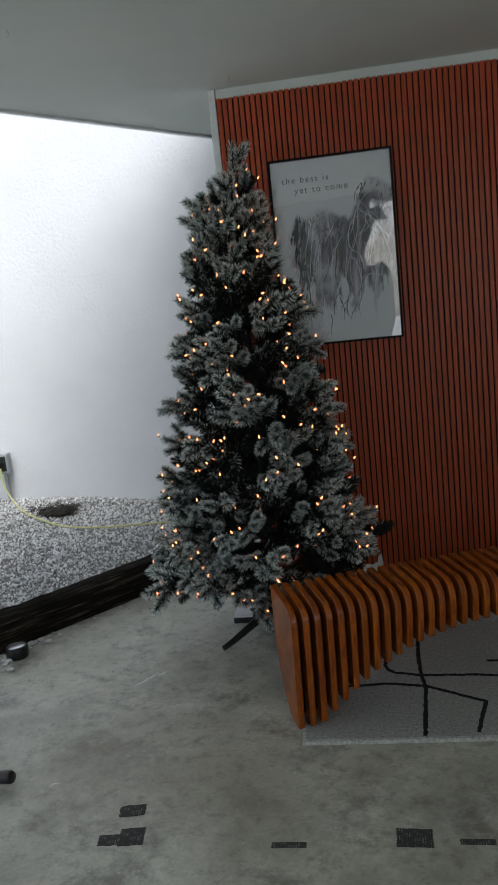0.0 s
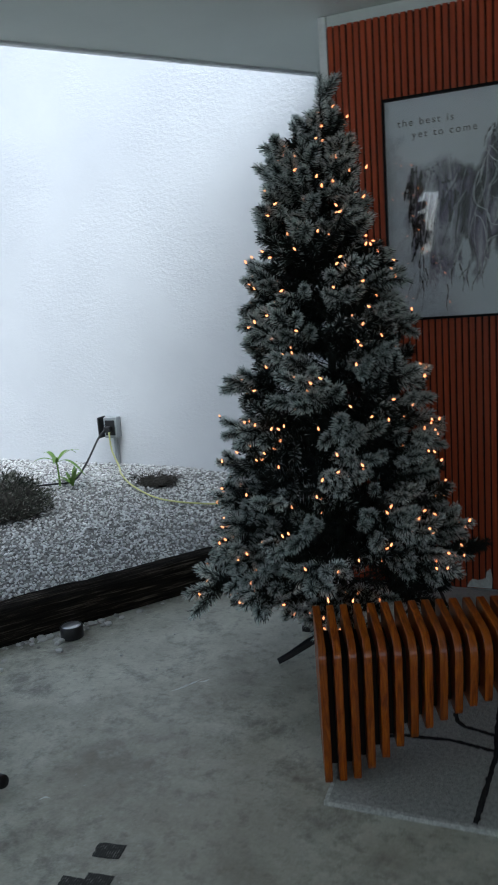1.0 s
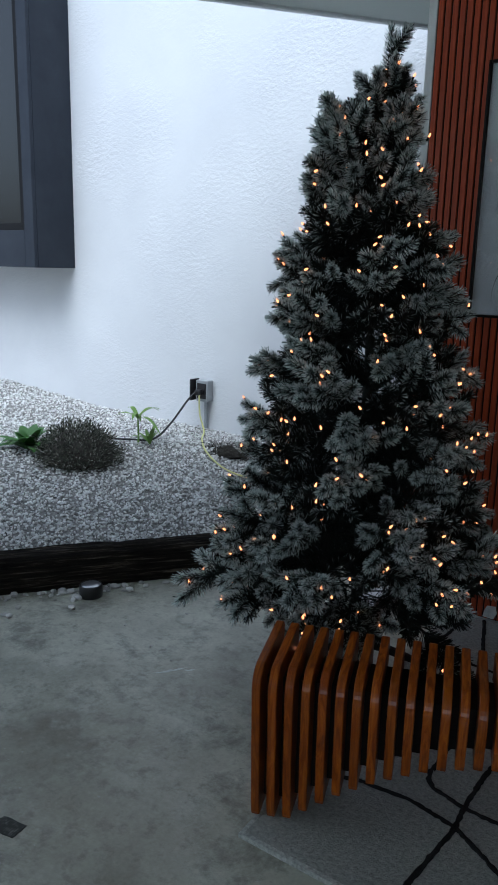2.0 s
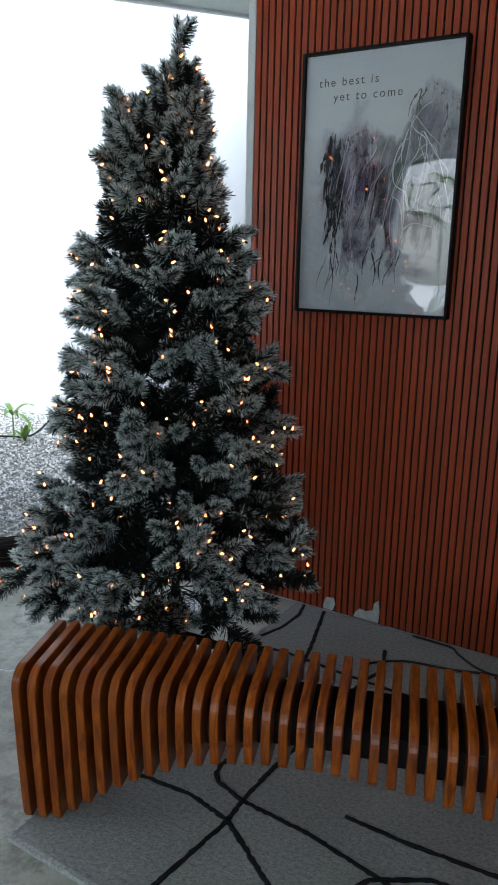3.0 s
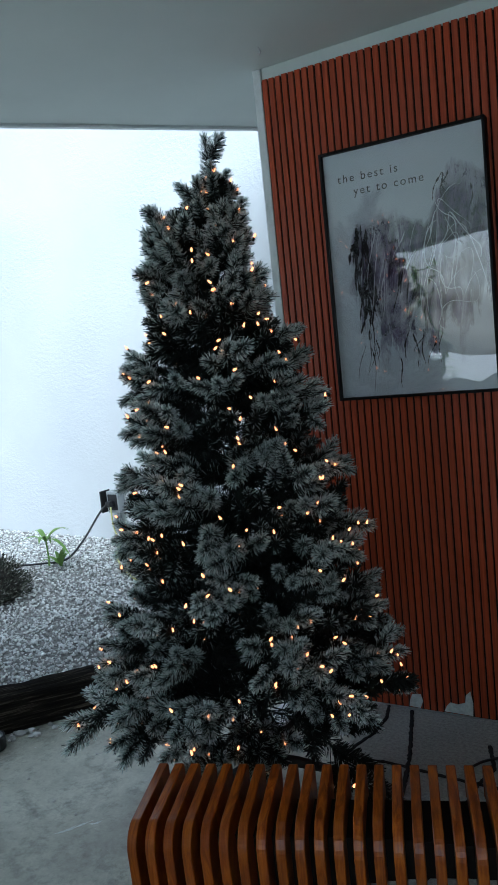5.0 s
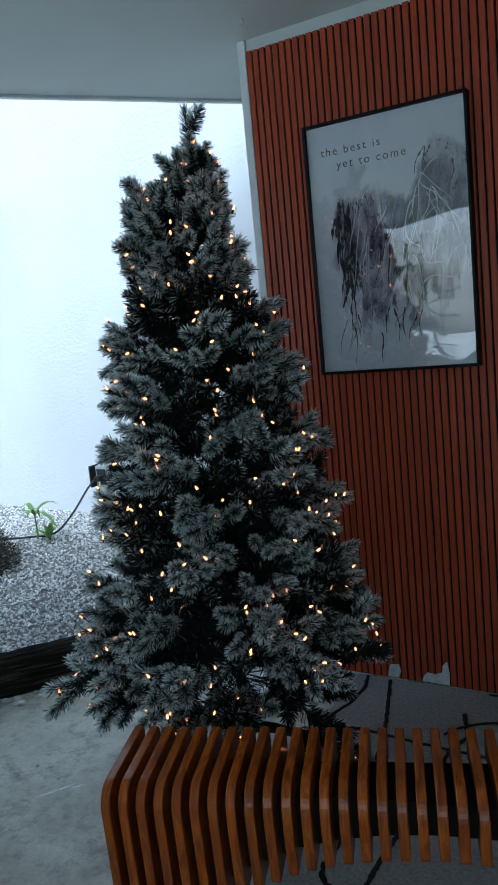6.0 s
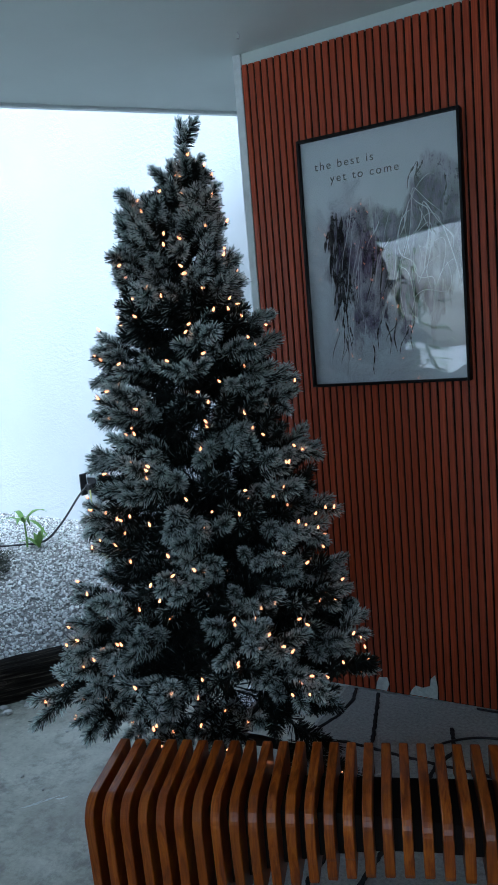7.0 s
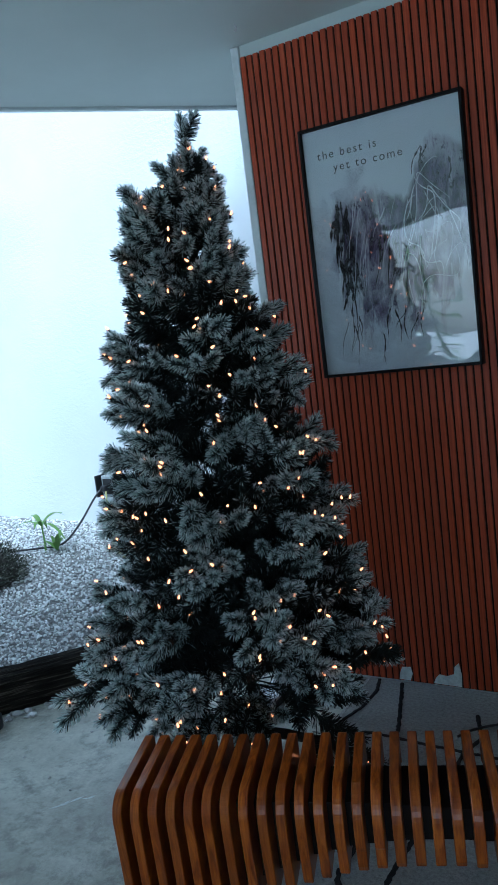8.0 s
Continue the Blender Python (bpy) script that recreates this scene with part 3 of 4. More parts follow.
def brush_strokes(poster, w, h):
    """Black ink drips over the printed wash, wiry white lines on top."""
    rng = random.Random(21)

    def drip(u, v, down, lean, n=14):
        wave = rng.uniform(0, 6)
        return [Vector(((u + lean * t + 0.010 * math.sin(wave + 5 * t)) * w, (v - down * t) * h)) for t in (i / n for i in range(n + 1))]

    bm = bmesh.new()
    k = 0
    for mid, spread, top, low, wide, count in ((0.20, 0.03, 0.70, 0.30, 0.014, 9), (0.25, 0.025, 0.50, 0.26, 0.018, 7), (0.52, 0.05, 0.58, 0.26, 0.009, 9), (0.22, 0.04, 0.30, 0.18, 0.006, 6), (0.50, 0.07, 0.28, 0.18, 0.006, 7), (0.80, 0.05, 0.84, 0.10, 0.009, 5)):
        for _ in range(count):
            k += 1
            ribbon(bm, drip(rng.gauss(mid, spread), top - abs(rng.gauss(0, 0.05)), rng.uniform(0.06, low), rng.uniform(-0.07, 0.02)), rng.uniform(0.3, 1.0) * wide, 0.0243 + k * 8e-6, rng, 0.8)
    part("ink_drips", bm, M["ink_black"], poster, "black ink drips")
    bm = bmesh.new()
    for j in range(16):
        # straight scraped lines
        k += 1
        ribbon(bm, drip(rng.uniform(0.28, 0.72), rng.uniform(0.5, 0.72), rng.uniform(0.10, 0.36), rng.uniform(-0.14, -0.02)), rng.uniform(0.0015, 0.004), 0.0250 + k * 6e-6, rng, 0.6)
    for j in range(12):
        # long loops over the far side
        k += 1
        c0, a0, r0, turn = 0.78 + rng.uniform(-0.08, 0.05), rng.uniform(0.04, 0.14), rng.uniform(0.10, 0.30), rng.uniform(2.0, 4.2)
        start, mid = rng.uniform(-0.5, 3.5), rng.uniform(0.42, 0.56)
        pts = [Vector((min(0.96, c0 + a0 * math.cos(t) + 0.03 * math.sin(3.1 * t + j)) * w, (mid + r0 * math.sin(t) + 0.02 * math.sin(4.3 * t + 2 * j)) * h)) for t in (start + turn * i / 40 for i in range(41))]
        ribbon(bm, pts, rng.uniform(0.0018, 0.0048), 0.0250 + k * 6e-6, rng, 0.5)
    part("white_lines", bm, M["ink_white"], poster, "wiry white lines")


def build_poster():
    x0, x1, z0, z1 = 0.229, 0.832, 1.252, 2.168
    poster = thing("framed_poster", "black-framed abstract ink print hung on the slat wall", "poster", (x0, -0.012, z0))
    w, h, d, f = x1 - x0, z1 - z0, 0.042, 0.010
    part("frame", boxed((0, -d, 0), (f, 0, h), 0.0015), M["frame"], poster)
    part("frame", boxed((w - f, -d, 0), (w, 0, h), 0.0015), M["frame"], poster)
    part("frame", boxed((f, -d, 0), (w - f, 0, f), 0.0015), M["frame"], poster)
    part("frame", boxed((f, -d, h - f), (w - f, 0, h), 0.0015), M["frame"], poster)
    part("print", boxed((f, -0.024, f), (w - f, -0.002, h - f)), M["print"], poster, "pale grey print with a dark dripping ink wash")
    pane = part("cover_sheet", boxed((f, -0.0295, f), (w - f, -0.0275, h - f)), M["acrylic"], poster, "clear wavy acrylic sheet")
    pane.visible_shadow = False
    brush_strokes(poster, w, h)
    for words, x, z in (("the best is", 0.062, 0.800), ("yet to come", 0.121, 0.750)):
        cu = bpy.data.curves.new("lettering", "FONT")
        cu.body = words
        cu.size = 0.0415
        cu.space_character = 1.28
        cu.extrude = 0.0002
        cu.offset = 0.0
        cu.materials.append(M["ink"])
        ob = new("lettering", cu)
        ob.parent = poster
        ob.matrix_local = pose(x, -0.0245, z, 90, 0, 0)
        ob["label"] = "small black printed words"


build_poster()


# ---- artificial christmas tree ----
TREE_AT = (0.135, -0.695)


def tree_radius(z, az):
    """How far the tips reach at a height: fuller on the garden side near the top."""
    west = float(np.interp(z, [0.15, 0.25, 0.37, 0.5, 0.77, 1.0, 1.2, 1.4, 1.62, 1.75, 1.9, 1.99, 2.08],
                           [0.44, 0.50, 0.54, 0.52, 0.46, 0.415, 0.375, 0.34, 0.28, 0.24, 0.205, 0.15, 0.04]))
    east = float(np.interp(z, [0.15, 0.3, 0.45, 0.6, 0.76, 1.0, 1.2, 1.4, 1.5, 1.6, 1.7, 1.87, 2.0, 2.08],
                           [0.42, 0.47, 0.495, 0.465, 0.42, 0.395, 0.34, 0.285, 0.245, 0.175, 0.15, 0.125, 0.08, 0.03]))
    f = 0.5 + 0.5 * math.cos(az - radians(222))
    return west * f + east * (1 - f)


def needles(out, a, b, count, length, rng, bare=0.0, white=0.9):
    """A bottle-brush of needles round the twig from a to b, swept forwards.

    out is (vertices, faces, slots): slot 0 bare green, near black as inner shade, 1 thickly flocked, 3 thinly flocked."""
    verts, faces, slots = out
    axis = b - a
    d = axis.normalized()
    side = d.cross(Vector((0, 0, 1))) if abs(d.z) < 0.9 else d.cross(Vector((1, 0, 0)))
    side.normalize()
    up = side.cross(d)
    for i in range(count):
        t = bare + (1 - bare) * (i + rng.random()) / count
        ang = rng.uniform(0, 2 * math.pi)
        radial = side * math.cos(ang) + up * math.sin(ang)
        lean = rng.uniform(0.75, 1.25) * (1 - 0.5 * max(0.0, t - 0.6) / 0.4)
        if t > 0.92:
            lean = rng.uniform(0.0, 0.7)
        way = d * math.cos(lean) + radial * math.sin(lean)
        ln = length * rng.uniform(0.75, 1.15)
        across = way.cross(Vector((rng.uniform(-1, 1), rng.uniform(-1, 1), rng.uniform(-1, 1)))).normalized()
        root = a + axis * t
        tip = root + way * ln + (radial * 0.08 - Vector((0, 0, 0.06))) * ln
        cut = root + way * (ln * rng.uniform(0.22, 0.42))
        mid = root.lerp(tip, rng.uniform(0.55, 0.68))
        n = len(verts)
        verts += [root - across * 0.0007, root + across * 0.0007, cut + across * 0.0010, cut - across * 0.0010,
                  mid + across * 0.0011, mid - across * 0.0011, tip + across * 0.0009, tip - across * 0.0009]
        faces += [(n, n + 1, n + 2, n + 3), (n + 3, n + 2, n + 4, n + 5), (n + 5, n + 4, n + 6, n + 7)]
        # less flock near the twig's root and below, shading the spray by colour
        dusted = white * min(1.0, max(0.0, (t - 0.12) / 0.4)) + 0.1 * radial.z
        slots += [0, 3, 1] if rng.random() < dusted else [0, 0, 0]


def branch_mesh(length, twigs, seed, white=0.9):
    """One branch along +x: a wire stem with a fan of needled twigs near its end."""
    rng = random.Random(seed)
    bend = rng.uniform(-0.03, 0.03)

    def along(t):
        return Vector((length * t, bend * math.sin(3 * t), 0.06 * length * t * t))

    out = ([], [], [])
    lines = [([along(0), along(0.5), along(1.0)], 0.0026)]
    tip_len = 0.8 * length if length == 0.21 else min(0.105, 0.7 * length)
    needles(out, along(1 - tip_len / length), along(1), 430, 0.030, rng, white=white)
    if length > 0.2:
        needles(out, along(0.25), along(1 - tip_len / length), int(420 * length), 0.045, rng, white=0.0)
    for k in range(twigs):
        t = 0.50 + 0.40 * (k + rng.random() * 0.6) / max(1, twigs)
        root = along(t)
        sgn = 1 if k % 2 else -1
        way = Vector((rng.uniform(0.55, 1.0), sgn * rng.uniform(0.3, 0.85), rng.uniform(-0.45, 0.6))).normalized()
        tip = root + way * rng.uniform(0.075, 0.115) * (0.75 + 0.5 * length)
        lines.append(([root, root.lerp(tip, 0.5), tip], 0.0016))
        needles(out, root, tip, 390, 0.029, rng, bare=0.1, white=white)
    bm = bmesh.new()
    for pts, r in lines:
        tube(bm, pts, [r, r * 0.8, r * 0.6], 4)
    verts, faces, slots = out
    n = len(verts)
    bm.verts.index_update()
    verts = [tuple(v) for v in verts] + [tuple(v.co) for v in bm.verts]
    stems = [tuple(n + v.index for v in f.verts) for f in bm.faces]
    bm.free()
    me = bpy.data.meshes.new("branch")
    me.from_pydata(verts, [], faces + stems)
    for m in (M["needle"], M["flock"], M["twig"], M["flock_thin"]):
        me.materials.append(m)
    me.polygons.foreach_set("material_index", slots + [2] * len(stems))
    return me


def bulb_mesh():
    bm = bmesh.new()
    lathe(bm, [(0.0024, -0.012), (0.003, -0.010), (0.003, 0.0)], 6)
    for f in bm.faces:
        f.material_index = 1
    n = len(bm.faces)
    lathe(bm, [(0.0026, 0.0), (0.0037, 0.004), (0.0033, 0.008), (0.0009, 0.0135)], 7)
    bm.faces.ensure_lookup_table()
    for f in bm.faces[n:]:
        f.material_index = 0
    me = bpy.data.meshes.new("bulb")
    bm.to_mesh(me)
    bm.free()
    me.materials.append(M["bulb"])
    me.materials.append(M["twig"])
    return me


def build_tree():
    rng = random.Random(11)
    tree = thing("christmas_tree", "flocked grey-green artificial christmas tree with small warm lights lit", "christmas tree", (*TREE_AT, 0))
    part("pole", lathe(bmesh.new(), [(0.016, 0.05), (0.016, 1.2), (0.011, 1.22), (0.010, 1.98)], 12), M["pole"], tree, "dark green metal pole", True)
    for k in range(4):
        a = radians(218 + 90 * k)
        d = Vector((math.cos(a), math.sin(a), 0))
        bm = tube(bmesh.new(), [d * 0.02 + Vector((0, 0, 0.115)), d * 0.10 + Vector((0, 0, 0.09)), d * 0.24 + Vector((0, 0, 0.03)), d * 0.29 + Vector((0, 0, 0.013))], [0.021, 0.019, 0.014, 0.012], 8)
        part("stand_leg", bm, M["black"], tree, "black steel stand leg")
    part("stand_hub", lathe(bmesh.new(), [(0.022, 0.0), (0.03, 0.02), (0.03, 0.17), (0.02, 0.18)], 14), M["black"], tree, "black steel stand hub")

    sizes = ((0.48, 4), (0.36, 3), (0.25, 2), (0.15, 1))
    outer = {ln: [branch_mesh(ln, tw, 100 * tw + j) for j in range(5)] for ln, tw in sizes}
    # deep and inner branches, barely flocked: their near black paints the shade between sprays
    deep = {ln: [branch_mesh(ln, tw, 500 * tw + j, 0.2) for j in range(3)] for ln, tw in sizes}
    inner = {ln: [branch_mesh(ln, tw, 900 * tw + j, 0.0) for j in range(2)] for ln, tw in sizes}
    leader = branch_mesh(0.21, 1, 77)
    bulb = bulb_mesh()

    def grow(mesh, base, reach, z, az, tilt, roll=0.0):
        """Hang one branch so that its tip ends at height z, reach from the pole."""
        want = max(0.12, reach / max(0.1, math.cos(radians(tilt))))
        k = want / base
        side = min(1.12, max(0.85, k))
        m = (Matrix.Translation((0, 0, z - want * math.sin(radians(tilt)))) @ Matrix.Rotation(az, 4, "Z")
             @ Matrix.Rotation(-radians(tilt), 4, "Y") @ Matrix.Rotation(roll, 4, "X") @ Matrix.Diagonal((k, side, side, 1)))
        ob = new("branch", mesh)
        ob.parent = tree
        ob.matrix_local = m
        return ob, m

    def light(ob, m, spot):
        b = new("bulb", bulb)
        b.parent = ob
        turn = Matrix.Rotation(rng.uniform(0, 6.28), 4, "Z") @ Matrix.Rotation(rng.uniform(0.3, 1.4), 4, "X")
        b.matrix_local = m.inverted() @ Matrix.Translation(m @ Vector(spot)) @ turn

    many, dark = 245, 70
    for i in range(many + dark):
        # closer together towards the wide foot
        shown = i < many
        f = (i + 0.5) / many if shown else (i - many + 0.5) / dark
        z = 0.27 + (2.0 - 0.27) * (1 - (1 - f) ** 0.80) + rng.uniform(-0.025, 0.025)
        az = i * 2.39996 + rng.uniform(-0.28, 0.28)
        if z < 0.47 and -0.95 < (az + math.pi) % (2 * math.pi) - math.pi < -0.1:
            z += 0.14                              # the foot is open on this side
        depth = (rng.choice((1.02, 1.0, 0.96, 0.86, 0.74)) if z < 1.6 else rng.uniform(0.93, 1.03)) if shown else rng.uniform(0.5, 0.7)
        reach = max(0.05, (tree_radius(z, az) - 0.018) * depth)
        tilt = float(np.interp(z, [0.25, 0.5, 1.0, 1.5, 1.9], [-6, 6, 16, 26, 48])) + rng.uniform(-9, 9)
        want = max(0.12, reach / max(0.3, math.cos(radians(tilt))))
        base = min(outer, key=lambda q: abs(q - want))
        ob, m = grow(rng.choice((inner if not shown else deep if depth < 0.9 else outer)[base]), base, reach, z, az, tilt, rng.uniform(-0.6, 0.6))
        # the side towards the wall carries few lights
        if shown and (math.sin(az) < 0.35 or i % 3 == 0):
            for _ in range(2 if rng.random() < 0.75 else 1):
                light(ob, m, (base * rng.uniform(0.86, 1.06), rng.uniform(-0.07, 0.07), rng.uniform(0.005, 0.05)))
    # low sprays that stand out from the outline
    for dx, dy, z, tilt, mesh in ((-0.45, -0.42, 0.345, -6, outer[0.48][0]), (0.12, -0.26, 0.20, -22, outer[0.25][0]), (-0.02, -0.30, 0.19, -20, outer[0.25][1]), (0.17, -0.20, 0.27, -14, outer[0.25][2]), (0.05, -0.22, 0.30, -16, outer[0.25][3]), (0.47, -0.20, 0.16, -38, inner[0.48][0]), (0.53, -0.02, 0.45, 4, inner[0.48][1]), (-0.10, -0.40, 0.29, -14, outer[0.48][3])):
        base = 0.25 if mesh in outer[0.25] else 0.48
        ob, m = grow(mesh, base, math.hypot(dx, dy), z, math.atan2(dy, dx), tilt)
        light(ob, m, (base - 0.02, 0.02, 0.02))
        light(ob, m, (base - 0.06, -0.04, 0.03))
    # sprays that fill the garden side under the top
    for k, (z, az) in enumerate(((1.68, 200), (1.74, 232), (1.80, 212), (1.86, 240), (1.78, 262))):
        reach = tree_radius(z, radians(az)) - 0.02
        ob, m = grow(outer[0.25][k % 5], 0.25, reach, z, radians(az), 34 + 2 * k)
        if k % 3 == 0:
            light(ob, m, (0.22, 0.03, 0.02))
    # the leader and the short sprays round it
    for k in range(7):
        ob, m = grow(leader if k == 0 else outer[0.15][k % 5], 0.21 if k == 0 else 0.15, 0.022 if k == 0 else 0.055, 2.12 if k == 0 else 2.03 - 0.018 * k, k * 2.1 + 0.5, 84 if k == 0 else 68 - 2 * k)
        light(ob, m, (0.10, 0.014, 0.016))


build_tree()


# ---- garden ----
def build_gravel():
    """The gravel bed: a sheet under some thousands of loose stones."""
    bm = bmesh.new()
    nx, ny = 60, 40
    grid = []
    for i in range(nx + 1):
        along = -4.6 + (5.3 * i / nx)
        row = []
        for j in range(ny + 1):
            x0, y0 = on_edge(along, LOG_OFF + LOG_W * 0.7)
            f = j / ny
            # from the sleeper back to the wall, fanning out to the side
            x1, y1 = -0.2 - 7.3 * (1 - i / nx) ** 1.0, 1.069
            x, y = x0 + (x1 - x0) * f, min(1.069, y0 + (y1 - y0) * f)
            row.append(bm.verts.new((x, y, bed_z(x, y) - 0.008)))
        grid.append(row)
    for a, b in zip(grid, grid[1:]):
        for k in range(ny):
            bm.faces.new((a[k], b[k], b[k + 1], a[k + 1]))
    bmesh.ops.recalc_face_normals(bm, faces=bm.faces[:])
    bed = mesh_object("gravel_bed", bm, M["gravel_bed"], smooth=True)
    tagged(bed, "sloping bed of pale gravel against the white wall", "gravel", kind="stuff")

    rng = np.random.default_rng(5)
    base = bmesh.new()
    bmesh.ops.create_icosphere(base, subdivisions=1, radius=1.0)
    bv = np.array([v.co[:] for v in base.verts])
    bf = np.array([[v.index for v in f.verts] for f in base.faces])
    base.free()
    pts = []
    while len(pts) < 52000:
        x, y = rng.uniform(-5.6, -0.1), rng.uniform(-2.6, 1.06)
        e = EDGE_N.x * x + EDGE_N.y * y - LOG_OFF - LOG_W
        if e < -0.012:
            continue
        if rng.random() > min(1.0, 1.25 - 0.16 * abs(x)):
            continue
        pts.append((x, y))
    n = len(pts)
    pts = np.array(pts)
    zs = np.array([bed_z(x, y) for x, y in pts])
    size = rng.uniform(0.0042, 0.0100, (n, 1)) * rng.uniform(0.6, 1.25, (n, 3))
    size[:, 2] *= 0.75
    rough = 1 + 0.28 * (rng.random((n, len(bv))) - 0.5)
    v = bv[None] * rough[:, :, None] * size[:, None]
    a = rng.uniform(0, 2 * np.pi, n)
    t = rng.uniform(-0.6, 0.6, n)
    ca, sa, ct, st = np.cos(a)[:, None], np.sin(a)[:, None], np.cos(t)[:, None], np.sin(t)[:, None]
    x, y, z = v[..., 0], v[..., 1] * ct - v[..., 2] * st, v[..., 1] * st + v[..., 2] * ct
    place = np.stack([x * ca - y * sa + pts[:, :1], x * sa + y * ca + pts[:, 1:], z + zs[:, None] + rng.uniform(-0.004, 0.006, (n, 1))], -1)
    place[..., 1] = np.minimum(place[..., 1], 1.068)
    faces = (bf[None] + (np.arange(n) * len(bv))[:, None, None]).reshape(-1, 3)
    me = bpy.data.meshes.new("gravel")
    me.from_pydata(place.reshape(-1, 3).tolist(), [], faces.tolist())
    me.materials.append(M["gravel"])
    ob = new("gravel", me)
    tagged(ob, "loose pale grey and white gravel stones", "gravel", kind="stuff")


build_gravel()


def stone_mesh(seed):
    rng = random.Random(seed)
    bm = bmesh.new()
    bmesh.ops.create_icosphere(bm, subdivisions=1, radius=1.0)
    sx, sy, sz = rng.uniform(0.7, 1.2), rng.uniform(0.6, 1.0), rng.uniform(0.4, 0.65)
    for v in bm.verts:
        v.co = Vector((v.co.x * sx, v.co.y * sy, v.co.z * sz)) * rng.uniform(0.82, 1.12)
    low = min(v.co.z for v in bm.verts)
    for v in bm.verts:
        v.co.z = max(v.co.z, low * 0.6) - low * 0.6
    me = bpy.data.meshes.new("stray_stone")
    bm.to_mesh(me)
    bm.free()
    me.materials.append(M["stone"])
    return me


def build_stray_stones():
    rng = random.Random(21)
    shapes = [stone_mesh(k) for k in range(7)]
    for i in range(150):
        along = rng.choice((rng.uniform(-2.2, 0.4), rng.uniform(-1.9, -1.1)))
        off = LOG_OFF - 0.012 - abs(rng.gauss(0, 0.035)) - (0.25 * rng.random() if rng.random() < 0.12 else 0)
        x, y = on_edge(along, off)
        size = rng.choice((rng.uniform(0.004, 0.010), rng.uniform(0.009, 0.022)))
        ob = new("stray_stone", rng.choice(shapes))
        ob.matrix_world = Matrix.Translation((x, y, 0.0)) @ Matrix.Rotation(rng.uniform(0, 6.28), 4, "Z") @ Matrix.Scale(size, 4)
        tagged(ob, "small pale stone strayed onto the concrete beside the sleeper", "stone", "stray stones by the sleeper")
    for x, y, size in ((-0.55, -1.02, 0.008), (-0.42, -1.05, 0.006), (-0.75, -0.95, 0.008), (0.02, -0.95, 0.006), (-0.62, -0.72, 0.007)):
        ob = new("stray_stone", shapes[int(size * 1000) % 7])
        ob.matrix_world = Matrix.Translation((x, y, 0)) @ Matrix.Scale(size, 4)
        tagged(ob, "small pale stone lying on the open concrete floor", "stone", "stray stones by the sleeper")


build_stray_stones()


def blade(bm, root, az, length, width, rise, droop, segs=7, fold=0.25):
    """One arching leaf with a folded midrib."""
    d = Vector((math.cos(az), math.sin(az), 0))
    s = Vector((-d.y, d.x, 0))
    rows = []
    for i in range(segs + 1):
        t = i / segs
        p = Vector(root) + d * (length * t * math.cos(rise)) + Vector((0, 0, length * (t * math.sin(rise) - droop * t * t)))
        w = width * math.sin(math.pi * min(1.0, 0.12 + 0.88 * t)) ** 0.8 if i < segs else 0.0004
        rows.append([bm.verts.new(p - s * w + Vector((0, 0, fold * w))), bm.verts.new(p), bm.verts.new(p + s * w + Vector((0, 0, fold * w)))])
    for a, b in zip(rows, rows[1:]):
        for k in range(2):
            bm.faces.new((a[k], a[k + 1], b[k + 1], b[k]))


